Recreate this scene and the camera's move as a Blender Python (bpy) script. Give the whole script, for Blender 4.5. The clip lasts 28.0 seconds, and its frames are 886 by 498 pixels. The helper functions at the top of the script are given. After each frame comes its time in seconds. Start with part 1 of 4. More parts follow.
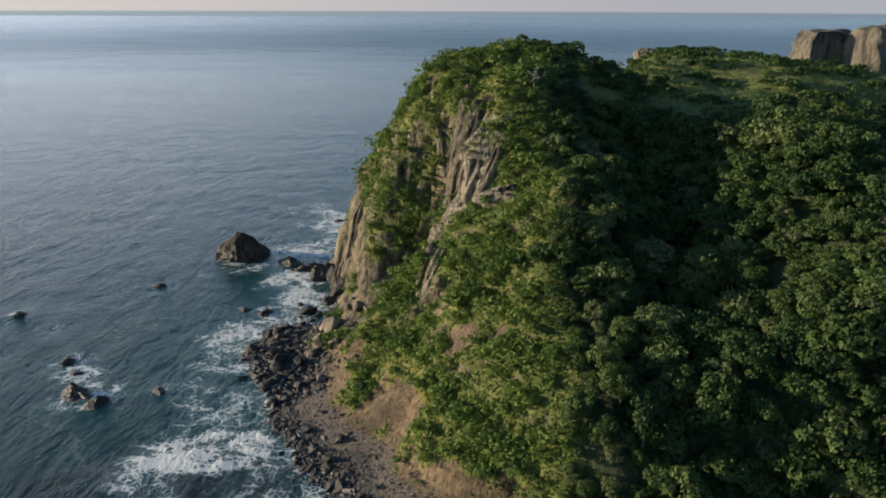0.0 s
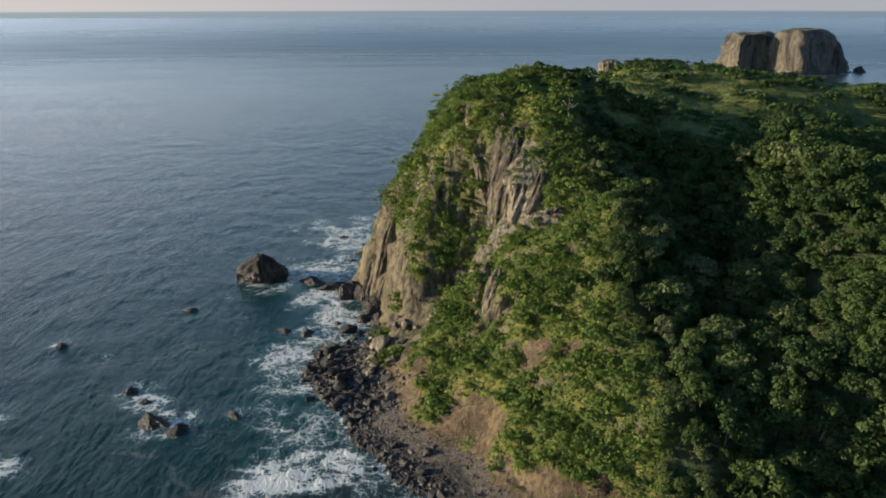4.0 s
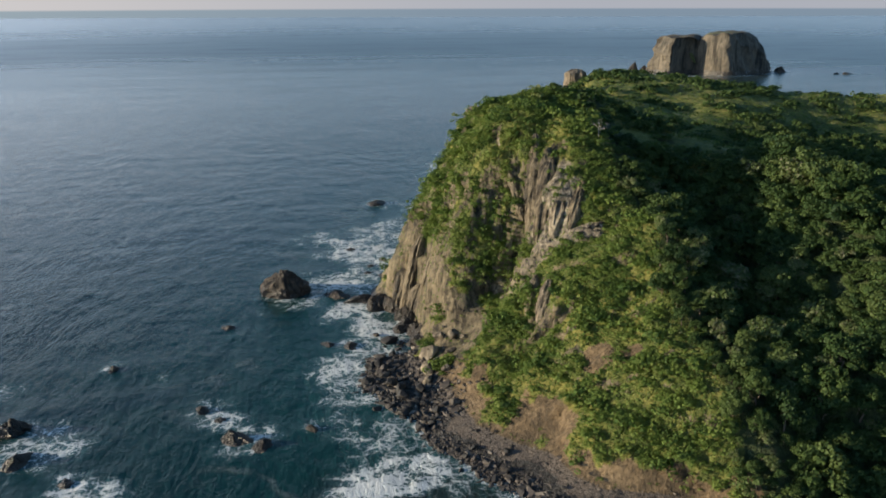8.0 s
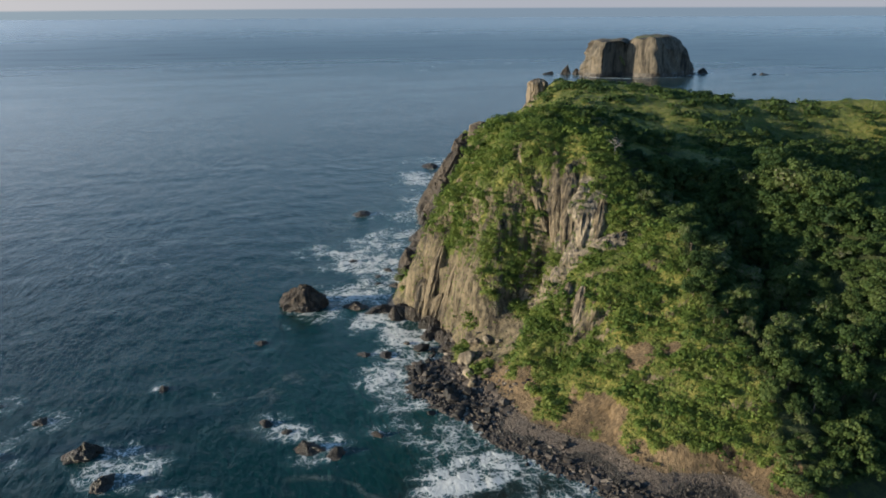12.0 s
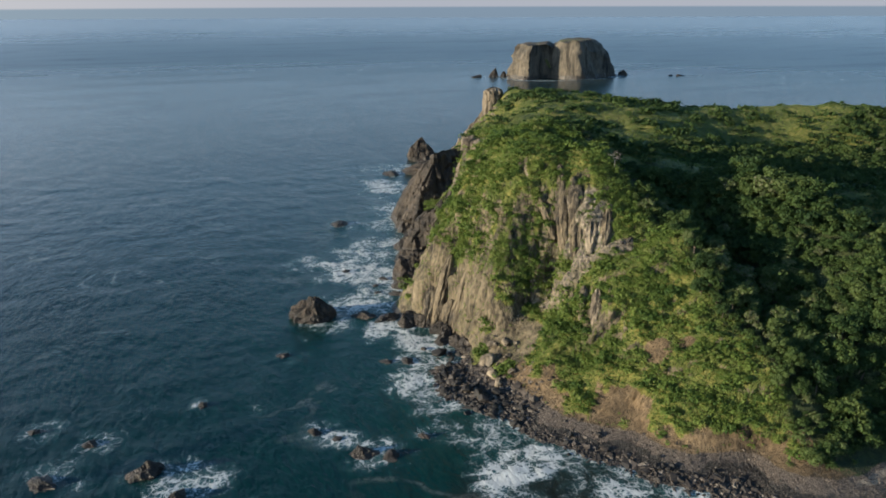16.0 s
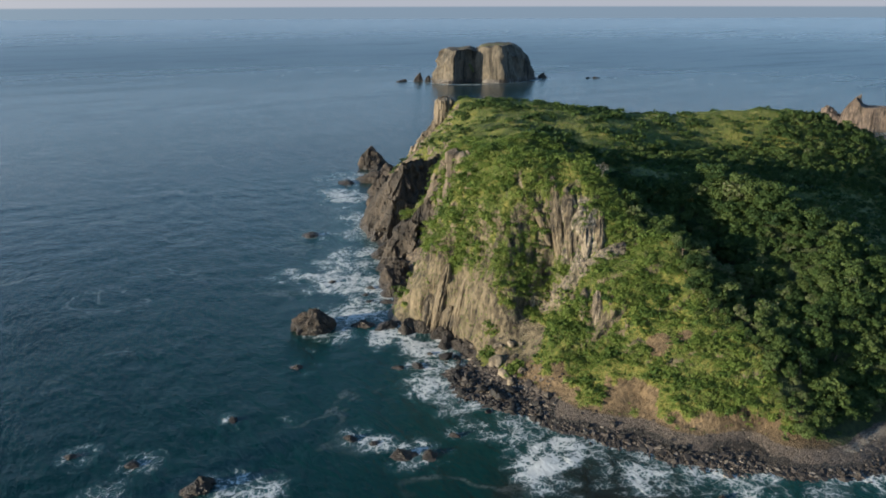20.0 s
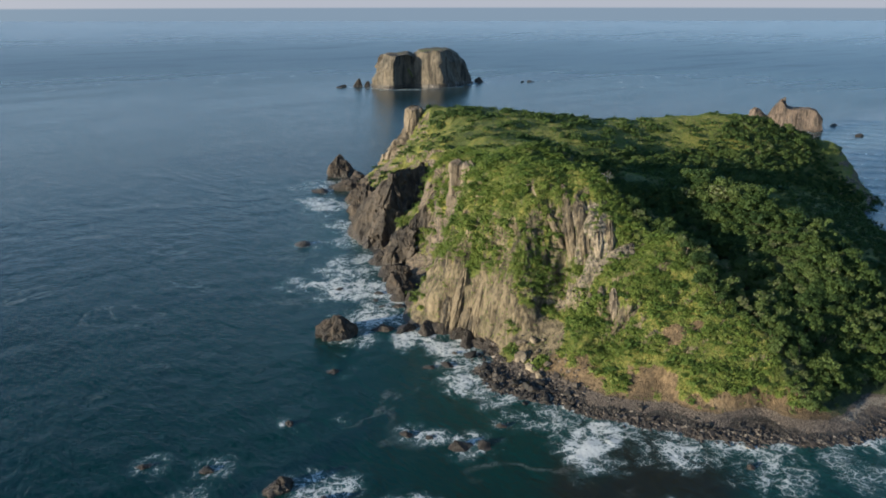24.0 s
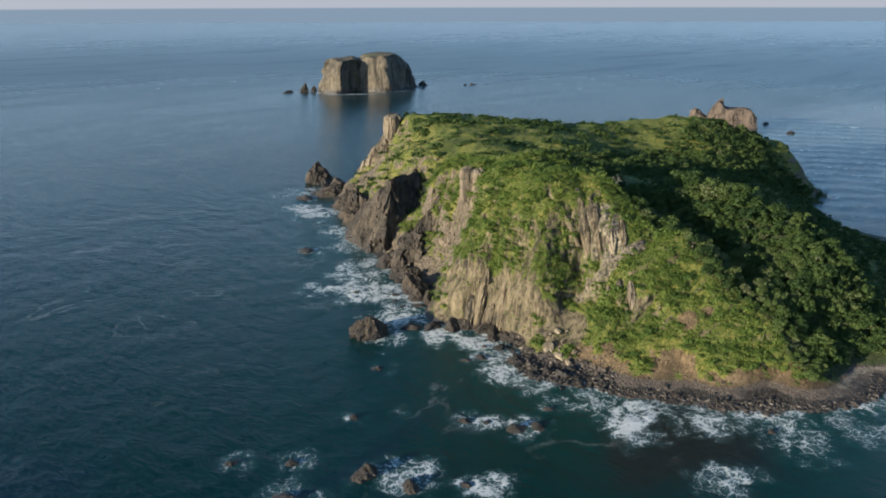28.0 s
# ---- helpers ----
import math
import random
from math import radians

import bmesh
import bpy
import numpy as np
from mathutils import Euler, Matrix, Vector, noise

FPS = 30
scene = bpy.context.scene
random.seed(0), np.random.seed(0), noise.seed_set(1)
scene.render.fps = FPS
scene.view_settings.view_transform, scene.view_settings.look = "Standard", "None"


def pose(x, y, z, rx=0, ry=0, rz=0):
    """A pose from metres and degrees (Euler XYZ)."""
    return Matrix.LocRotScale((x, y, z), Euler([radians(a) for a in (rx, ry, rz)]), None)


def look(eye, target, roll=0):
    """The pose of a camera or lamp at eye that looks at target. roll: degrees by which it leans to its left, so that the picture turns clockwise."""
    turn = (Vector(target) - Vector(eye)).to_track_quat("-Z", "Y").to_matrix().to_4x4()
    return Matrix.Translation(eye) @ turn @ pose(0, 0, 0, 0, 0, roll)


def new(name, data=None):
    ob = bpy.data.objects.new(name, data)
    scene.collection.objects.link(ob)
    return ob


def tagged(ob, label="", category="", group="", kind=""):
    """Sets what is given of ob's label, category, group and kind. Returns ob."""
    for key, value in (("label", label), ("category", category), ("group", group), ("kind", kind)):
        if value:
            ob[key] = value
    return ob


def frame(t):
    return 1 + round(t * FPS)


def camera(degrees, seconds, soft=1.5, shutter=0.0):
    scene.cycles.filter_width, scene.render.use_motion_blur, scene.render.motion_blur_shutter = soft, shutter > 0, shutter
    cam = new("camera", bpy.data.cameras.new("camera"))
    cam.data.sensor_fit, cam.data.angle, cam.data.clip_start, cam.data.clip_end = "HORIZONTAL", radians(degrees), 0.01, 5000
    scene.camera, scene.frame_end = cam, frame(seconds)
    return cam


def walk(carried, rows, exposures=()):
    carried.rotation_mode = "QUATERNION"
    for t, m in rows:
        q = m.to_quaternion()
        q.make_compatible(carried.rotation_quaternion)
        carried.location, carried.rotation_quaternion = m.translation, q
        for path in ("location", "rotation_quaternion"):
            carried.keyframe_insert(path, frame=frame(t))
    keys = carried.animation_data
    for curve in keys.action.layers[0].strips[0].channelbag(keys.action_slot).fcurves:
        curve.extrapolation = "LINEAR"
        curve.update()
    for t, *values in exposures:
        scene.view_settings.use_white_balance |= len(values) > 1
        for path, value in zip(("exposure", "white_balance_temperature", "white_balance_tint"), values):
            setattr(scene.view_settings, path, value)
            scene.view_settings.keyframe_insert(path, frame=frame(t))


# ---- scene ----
cam = camera(60.0, 28.0, soft=1.8)
METRES, EYE, TILT, LEAN, TURN = 260.0, 79.5, -17.7, -0.2, 0.0
ROWS = [
    (0.0, 0.0, 0.0, 0.0, 0.0, 0.0, -0.0),
    (0.5, -0.0126, -0.005, 0.0026, -0.63, -0.0, 0.25),
    (1.0, -0.0256, -0.01, 0.0052, -1.26, -0.0, 0.48),
    (1.5, -0.0391, -0.0151, 0.0077, -1.9, -0.01, 0.72),
    (2.0, -0.0529, -0.0201, 0.0104, -2.54, -0.02, 0.97),
    (2.5, -0.0669, -0.0252, 0.013, -3.2, -0.04, 1.22),
    (3.0, -0.0813, -0.0302, 0.0157, -3.87, -0.07, 1.47),
    (3.5, -0.0959, -0.0352, 0.0184, -4.55, -0.09, 1.72),
    (5.5, -0.1571, -0.0546, 0.0303, -7.34, -0.31, 2.67),
    (6.0, -0.1726, -0.059, 0.0327, -8.01, -0.33, 2.87),
    (6.5, -0.1885, -0.0633, 0.0354, -8.72, -0.37, 3.09),
    (7.0, -0.2042, -0.0677, 0.0382, -9.39, -0.41, 3.33),
    (7.5, -0.2201, -0.0719, 0.0411, -10.08, -0.47, 3.56),
    (8.0, -0.2361, -0.0761, 0.0441, -10.78, -0.53, 3.81),
    (8.5, -0.2522, -0.0801, 0.0472, -11.49, -0.6, 4.04),
    (9.0, -0.2682, -0.0838, 0.0503, -12.2, -0.66, 4.29),
    (9.5, -0.2846, -0.0874, 0.0533, -12.93, -0.72, 4.52),
    (10.0, -0.3008, -0.0908, 0.0563, -13.66, -0.77, 4.75),
    (10.5, -0.3171, -0.0939, 0.0593, -14.39, -0.84, 4.99),
    (11.0, -0.3335, -0.0968, 0.0624, -15.13, -0.89, 5.22),
    (11.5, -0.35, -0.0997, 0.0658, -15.87, -0.96, 5.48),
    (12.0, -0.3666, -0.1024, 0.0691, -16.61, -1.03, 5.71),
    (12.5, -0.3832, -0.1049, 0.0726, -17.38, -1.12, 5.92),
    (14.5, -0.4494, -0.1122, 0.087, -20.56, -1.51, 6.85),
    (15.0, -0.4656, -0.1135, 0.0908, -21.36, -1.62, 7.08),
    (15.5, -0.4821, -0.1145, 0.0944, -22.19, -1.73, 7.31),
    (16.0, -0.4989, -0.1153, 0.0983, -23.04, -1.84, 7.54),
    (16.5, -0.5139, -0.1158, 0.1019, -23.8, -1.95, 7.76),
    (17.0, -0.5305, -0.1162, 0.1059, -24.66, -2.06, 8.0),
    (17.5, -0.5469, -0.1162, 0.1098, -25.52, -2.18, 8.23),
    (18.0, -0.5635, -0.1162, 0.114, -26.38, -2.3, 8.47),
    (18.5, -0.58, -0.1157, 0.1181, -27.25, -2.44, 8.68),
    (19.0, -0.5966, -0.115, 0.1222, -28.13, -2.56, 8.89),
    (19.5, -0.6129, -0.1141, 0.1267, -29.0, -2.7, 9.13),
    (20.0, -0.6294, -0.1131, 0.1311, -29.86, -2.83, 9.37),
    (20.5, -0.6463, -0.1116, 0.1353, -30.7, -2.95, 9.58),
    (21.0, -0.6641, -0.11, 0.1398, -31.52, -3.08, 9.78),
    (21.5, -0.6829, -0.1084, 0.1443, -32.31, -3.2, 9.98),
    (23.5, -0.7627, -0.0986, 0.1626, -35.27, -3.71, 10.64),
    (24.0, -0.7846, -0.097, 0.1674, -35.99, -3.83, 10.86),
    (24.5, -0.8064, -0.0945, 0.1724, -36.73, -3.98, 11.06),
    (25.0, -0.8281, -0.0917, 0.1773, -37.47, -4.11, 11.26),
    (25.5, -0.85, -0.0885, 0.1823, -38.21, -4.25, 11.45),
    (26.0, -0.8719, -0.0851, 0.1876, -38.96, -4.4, 11.63),
    (26.5, -0.8937, -0.0814, 0.1928, -39.7, -4.54, 11.8),
    (27.0, -0.9153, -0.0775, 0.1979, -40.43, -4.69, 11.97),
    (27.5, -0.937, -0.0735, 0.2034, -41.14, -4.84, 12.14),
    (28.0, -0.9588, -0.0693, 0.2091, -41.85, -5.0, 12.31),
]
walk(cam, [(t, pose(0, 0, EYE, TILT, LEAN, TURN) @ pose(METRES * x, METRES * y, METRES * z, 90 + pitch, roll, yaw)) for t, x, y, z, yaw, pitch, roll in ROWS],
     exposures=[(0.0, 0.37, 6950, 12), (14.0, 0.45, 6600, 10), (28.0, 0.58, 6500, 10)])

# ---- world, sun ----
SUN_AZ, SUN_EL = -84.0, 10.2      # degrees: clockwise from +y, and above the horizon
world = bpy.data.worlds.new("sky_world")
scene.world = world
world.use_nodes = True
wn, wl = world.node_tree.nodes, world.node_tree.links
wn.clear()
sky = wn.new("ShaderNodeTexSky")
sky.sky_type = "NISHITA"
sky.sun_disc = False
sky.sun_elevation, sky.sun_rotation = radians(SUN_EL), radians(SUN_AZ)
sky.air_density, sky.dust_density, sky.ozone_density = 1.0, 0.7, 2.0
w_co = wn.new("ShaderNodeTexCoord")
w_sep = wn.new("ShaderNodeSeparateXYZ")
w_ramp = wn.new("ShaderNodeMapRange")
w_ramp.inputs["From Min"].default_value, w_ramp.inputs["From Max"].default_value = -0.0095, -0.0075
w_mix = wn.new("ShaderNodeMix")
w_mix.data_type = "RGBA"
w_bg = wn.new("ShaderNodeBackground")
w_bg.inputs["Strength"].default_value = 0.15
w_out = wn.new("ShaderNodeOutputWorld")
wl.new(w_co.outputs["Generated"], w_sep.inputs[0])
wl.new(w_sep.outputs["Z"], w_ramp.inputs["Value"])
wl.new(w_ramp.outputs["Result"], w_mix.inputs["Factor"])
w_tone = wn.new("ShaderNodeMix")
w_tone.data_type, w_tone.blend_type = "RGBA", "MULTIPLY"
w_tone.inputs["Factor"].default_value = 1.0
w_tone.inputs["B"].default_value = (0.57, 0.86, 1.06, 1)       # clear air
wl.new(sky.outputs["Color"], w_tone.inputs["A"])


def w_range(socket, lo, hi, a, b):
    n = wn.new("ShaderNodeMapRange")
    n.interpolation_type = "SMOOTHSTEP"
    for key, v in (("From Min", lo), ("From Max", hi), ("To Min", a), ("To Max", b)):
        n.inputs[key].default_value = v
    wl.new(socket, n.inputs["Value"])
    return n.outputs["Result"]


def w_blend(fac, a, b, kind="MIX"):
    n = wn.new("ShaderNodeMix")
    n.data_type, n.blend_type = "RGBA", kind
    for socket, value in ((n.inputs["Factor"], fac), (n.inputs["A"], a), (n.inputs["B"], b)):
        if hasattr(value, "is_linked"):
            wl.new(value, socket)
        else:
            socket.default_value = (*value, 1) if isinstance(value, tuple) else value
    return n.outputs["Result"]


# sea haze: thick and pale low over the water, brighter and warmer towards the sun
w_dot = wn.new("ShaderNodeVectorMath")
w_dot.operation = "DOT_PRODUCT"
w_dot.inputs[1].default_value = (math.sin(radians(SUN_AZ)), math.cos(radians(SUN_AZ)), 0)
wl.new(w_co.outputs["Generated"], w_dot.inputs[0])
w_glow = w_blend(w_range(w_dot.outputs["Value"], 0.0, 0.95, 0.0, 1.0), (1.0, 1.0, 1.0), (5.8, 4.4, 3.8))
w_pale = w_blend(w_range(w_dot.outputs["Value"], -0.3, 0.95, 0.0, 1.0), (1.0, 1.0, 1.0), (1.8, 1.6, 1.35))
w_high = w_range(w_sep.outputs["Z"], 0.0, 0.38, 0.95, 0.0)
w_low = w_range(w_sep.outputs["Z"], 0.004, 0.13, 1.0, 0.0)
hazy = w_blend(w_high, w_tone.outputs["Result"], w_blend(1.0, (2.3, 3.45, 4.85), w_glow, "MULTIPLY"))
hazy = w_blend(w_low, hazy, w_blend(1.0, (2.05, 2.2, 2.55), w_pale, "MULTIPLY"))
wl.new(hazy, w_mix.inputs["B"])
wl.new(w_blend(1.0, (1.06, 1.46, 1.92), w_pale, "MULTIPLY"), w_mix.inputs["A"])     # the sea past the last wave that is built
wl.new(w_mix.outputs["Result"], w_bg.inputs["Color"])
wl.new(w_bg.outputs[0], w_out.inputs["Surface"])

sun_data = bpy.data.lights.new("sun", "SUN")
sun_data.energy, sun_data.angle, sun_data.color = 6.2, radians(0.6), (1.0, 0.865, 0.65)
sun = new("sun", sun_data)
az, el = radians(SUN_AZ), radians(SUN_EL)
to_sun = Vector((math.sin(az) * math.cos(el), math.cos(az) * math.cos(el), math.sin(el)))
sun.matrix_world = look(to_sun * 300, (0, 0, 0))

# ---- noise and mesh helpers ----
rng = np.random.default_rng(7)


def lattice(ix, iy, iz, seed):
    h = (ix * 374761393 + iy * 668265263 + iz * 1274126177 + seed * 974634777) & 0xFFFFFFFF
    h = ((h ^ (h >> 13)) * 1274126177) & 0xFFFFFFFF
    h = ((h ^ (h >> 15)) * 668265263) & 0xFFFFFFFF
    return (h ^ (h >> 16)) / 2147483648.0 - 1.0


def vnoise(p, seed=0):
    """Smooth value noise in -1..1 at the points p (n, 3)."""
    i = np.floor(p).astype(np.int64)
    f = p - i
    f = f * f * f * (f * (f * 6 - 15) + 10)
    out = 0
    for dx in (0, 1):
        for dy in (0, 1):
            for dz in (0, 1):
                w = (f[:, 0] if dx else 1 - f[:, 0]) * (f[:, 1] if dy else 1 - f[:, 1]) * (f[:, 2] if dz else 1 - f[:, 2])
                out = out + w * lattice(i[:, 0] + dx, i[:, 1] + dy, i[:, 2] + dz, seed)
    return out


def fbm(p, octaves=4, seed=0):
    out, amp = 0, 1.0
    for k in range(octaves):
        out = out + amp * vnoise(p * 2.0 ** k + 17.3 * k, seed + k)
        amp *= 0.5
    return out / 1.9


def ridged(p, octaves=4, seed=0):
    out, amp = 0, 1.0
    for k in range(octaves):
        out = out + amp * (1 - 2 * np.abs(vnoise(p * 2.0 ** k + 9.1 * k, seed + k)))
        amp *= 0.5
    return out / 1.9


def xyz(x, y, z=0.0):
    return np.stack(np.broadcast_arrays(np.asarray(x, float), np.asarray(y, float), np.asarray(z, float)), -1).reshape(-1, 3)


def smooth(a, b, x):
    t = np.clip((x - a) / (b - a), 0, 1)
    return t * t * (3 - 2 * t)


def mesh_from(name, verts, faces, material, smooth_faces=True, **values):
    """A mesh from arrays of corners (n, 3) and faces (m, 3 or 4), with float values at its corners."""
    me = bpy.data.meshes.new(name)
    n, (m, k) = len(verts), faces.shape
    me.vertices.add(n)
    me.vertices.foreach_set("co", np.ascontiguousarray(verts, np.float32).ravel())
    me.loops.add(m * k)
    me.loops.foreach_set("vertex_index", np.ascontiguousarray(faces, np.int32).ravel())
    me.polygons.add(m)
    me.polygons.foreach_set("loop_start", np.arange(0, m * k, k, dtype=np.int32))
    me.update(calc_edges=True)
    me.polygons.foreach_set("use_smooth", np.full(m, smooth_faces))
    for key, value in values.items():
        me.attributes.new(key, "FLOAT", "POINT").data.foreach_set("value", np.asarray(value, np.float32))
    me.materials.append(material)
    return me


def grid_faces(nx, ny):
    a = (np.arange(ny - 1)[:, None] * nx + np.arange(nx - 1)[None, :]).ravel()
    return np.stack([a, a + 1, a + nx + 1, a + nx], 1)


def part(name, mesh, parent, label=""):
    ob = new(name, mesh)
    ob.parent = parent
    return tagged(ob, label)


# ---- materials ----
def material(name):
    m = bpy.data.materials.new(name)
    m.use_nodes = True
    nt = m.node_tree
    return m, nt, nt.nodes["Principled BSDF"]


def noise_tex(nt, scale, detail=5.0, rough=0.55, distortion=0.0, stretch=None):
    """A noise in metres (object space); stretch scales its axes."""
    co = nt.nodes.new("ShaderNodeTexCoord")
    tex = nt.nodes.new("ShaderNodeTexNoise")
    tex.inputs["Scale"].default_value, tex.inputs["Detail"].default_value = scale, detail
    tex.inputs["Roughness"].default_value, tex.inputs["Distortion"].default_value = rough, distortion
    out = co.outputs["Object"]
    if stretch:
        mp = nt.nodes.new("ShaderNodeMapping")
        mp.inputs["Scale"].default_value = stretch
        nt.links.new(out, mp.inputs["Vector"])
        out = mp.outputs["Vector"]
    nt.links.new(out, tex.inputs["Vector"])
    return tex.outputs["Fac"]


def ramp(nt, fac, stops):
    r = nt.nodes.new("ShaderNodeValToRGB")
    e = r.color_ramp.elements
    while len(e) < len(stops):
        e.new(0.5)
    for el_, (pos, col) in zip(e, stops):
        el_.position = pos
        el_.color = (*col, 1) if len(col) == 3 else col
    nt.links.new(fac, r.inputs["Fac"])
    return r.outputs["Color"]


def mix(nt, fac, a, b, kind="MIX"):
    n = nt.nodes.new("ShaderNodeMix")
    n.data_type, n.blend_type = "RGBA", kind
    for socket, value in ((n.inputs["Factor"], fac), (n.inputs["A"], a), (n.inputs["B"], b)):
        if hasattr(value, "is_linked"):
            nt.links.new(value, socket)
        elif isinstance(value, tuple):
            socket.default_value = (*value, 1)
        else:
            socket.default_value = value
    return n.outputs["Result"]


def calc(nt, op, a, b=0.0, c=0.0):
    n = nt.nodes.new("ShaderNodeMath")
    n.operation = op
    for socket, value in zip(n.inputs, (a, b, c)):
        if hasattr(value, "is_linked"):
            nt.links.new(value, socket)
        else:
            socket.default_value = value
    return n.outputs[0]


def span(nt, value, lo, hi, a=0.0, b=1.0):
    n = nt.nodes.new("ShaderNodeMapRange")
    n.interpolation_type = "SMOOTHSTEP"
    for key, v in (("From Min", lo), ("From Max", hi), ("To Min", a), ("To Max", b)):
        n.inputs[key].default_value = v
    nt.links.new(value, n.inputs["Value"])
    return n.outputs["Result"]


def attr(nt, name):
    n = nt.nodes.new("ShaderNodeAttribute")
    n.attribute_name = name
    return n.outputs["Fac"]


def bump(nt, shader, height, strength, distance):
    b = nt.nodes.new("ShaderNodeBump")
    b.inputs["Strength"].default_value, b.inputs["Distance"].default_value = strength, distance
    nt.links.new(height, b.inputs["Height"])
    nt.links.new(b.outputs[0], shader.inputs["Normal"])
    return b


def rock_colour(nt, pale, mid, dark, s=1.0):
    big = noise_tex(nt, 0.2 * s, 4, 0.6, 0.6, (1, 1, 0.35))
    fine = noise_tex(nt, 1.1 * s, 6, 0.68, 0.3, (1, 1, 0.4))
    both = calc(nt, "ADD", calc(nt, "MULTIPLY", big, 0.55), calc(nt, "MULTIPLY", fine, 0.45))
    # dark upright streaks: water stains and crevice shade, painted into the rock colour
    stain_shade = noise_tex(nt, 0.42 * s, 4, 0.6, 0.5, (1, 1, 0.09))
    body = ramp(nt, both, [(0.40, dark), (0.50, mid), (0.66, pale)])
    return mix(nt, 1.0, body, ramp(nt, stain_shade, [(0.38, (0.30, 0.29, 0.28)), (0.50, (1.05, 1.05, 1.05))]), "MULTIPLY"), fine


def rock_material(name, pale, mid, dark, wet_top=2.0, s=1.0):
    m, nt, sh = material(name)
    col, fine = rock_colour(nt, pale, mid, dark, s)
    geo = nt.nodes.new("ShaderNodeNewGeometry")
    sep = nt.nodes.new("ShaderNodeSeparateXYZ")
    nt.links.new(geo.outputs["Position"], sep.inputs[0])
    level = calc(nt, "ADD", sep.outputs["Z"], calc(nt, "MULTIPLY", fine, -2.5))
    wet = span(nt, level, wet_top - 1.6, wet_top, 1.0, 0.0)
    col = mix(nt, calc(nt, "MULTIPLY", wet, 0.75), col, (0.026, 0.021, 0.017))
    nt.links.new(col, sh.inputs["Base Color"])
    nt.links.new(calc(nt, "MULTIPLY_ADD", wet, -0.45, 0.88), sh.inputs["Roughness"])
    bump(nt, sh, fine, 1.0, 1.4)
    return m


ROCK_TAN = rock_material("tan_rock", (0.28, 0.225, 0.145), (0.16, 0.128, 0.083), (0.038, 0.033, 0.026))
ROCK_DARK = rock_material("dark_volcanic_rock", (0.125, 0.094, 0.066), (0.053, 0.042, 0.032), (0.017, 0.015, 0.013), 2.6)
ROCK_GREY = rock_material("grey_brown_rock", (0.172, 0.14, 0.10), (0.1, 0.085, 0.063), (0.042, 0.038, 0.03), 5.0, 0.3)
ROCK_SPUR = rock_material("brown_spur_rock", (0.118, 0.095, 0.071), (0.054, 0.044, 0.034), (0.018, 0.016, 0.014), 4.0, 0.5)
ROCK_PALE = rock_material("pale_fallen_rock", (0.36, 0.30, 0.215), (0.25, 0.205, 0.145), (0.11, 0.09, 0.066), 0.0)
ROCK_FLANK = rock_material("tan_flank_rock", (0.235, 0.19, 0.135), (0.16, 0.13, 0.091), (0.078, 0.063, 0.046), 2.0, 0.4)
ROCK_RED = rock_material("reddish_rock", (0.20, 0.15, 0.115), (0.12, 0.092, 0.073), (0.045, 0.038, 0.032))


def boulder_material():
    m, nt, sh = material("boulder_stone")
    info = nt.nodes.new("ShaderNodeObjectInfo")
    fine = noise_tex(nt, 1.6, 6, 0.65)
    base = ramp(nt, info.outputs["Random"], [(0.0, (0.011, 0.010, 0.009)), (0.6, (0.021, 0.0185, 0.016)), (0.9, (0.044, 0.036, 0.030)), (1.0, (0.11, 0.09, 0.07))])
    nt.links.new(mix(nt, 0.7, base, ramp(nt, fine, [(0.3, (0.35, 0.33, 0.3)), (0.65, (1.2, 1.2, 1.2))]), "MULTIPLY"), sh.inputs["Base Color"])
    sh.inputs["Roughness"].default_value = 0.7
    bump(nt, sh, fine, 0.8, 0.3)
    return m


BOULDER = boulder_material()


def pebble_material():
    m, nt, sh = material("loose_stones")
    geo = nt.nodes.new("ShaderNodeNewGeometry")
    base = ramp(nt, geo.outputs["Random Per Island"], [(0.0, (0.016, 0.014, 0.013)), (0.6, (0.042, 0.034, 0.028)), (0.9, (0.095, 0.077, 0.063)), (1.0, (0.22, 0.19, 0.155))])
    nt.links.new(base, sh.inputs["Base Color"])
    sh.inputs["Roughness"].default_value = 0.75
    return m


PEBBLE = pebble_material()


def leaf_material(name, per_object, stops):
    """Foliage: part of the light passes through the leaves."""
    m, nt, sh = material(name)
    if per_object:
        pick = nt.nodes.new("ShaderNodeObjectInfo").outputs["Random"]
    else:
        pick = attr(nt, "tint")
    each = nt.nodes.new("ShaderNodeNewGeometry").outputs["Random Per Island"]
    both = calc(nt, "ADD", calc(nt, "MULTIPLY", pick, 0.72), calc(nt, "MULTIPLY", each, 0.28))
    col = ramp(nt, both, stops)
    nt.links.new(col, sh.inputs["Base Color"])
    sh.inputs["Roughness"].default_value = 0.6
    sh.inputs["Specular IOR Level"].default_value = 0.12
    back = nt.nodes.new("ShaderNodeBsdfTranslucent")
    nt.links.new(mix(nt, 1.0, col, (1.0, 1.15, 0.5), "MULTIPLY"), back.inputs["Color"])
    blend = nt.nodes.new("ShaderNodeMixShader")
    blend.inputs[0].default_value = 0.25
    nt.links.new(sh.outputs[0], blend.inputs[1])
    nt.links.new(back.outputs[0], blend.inputs[2])
    nt.links.new(blend.outputs[0], nt.nodes["Material Output"].inputs["Surface"])
    return m


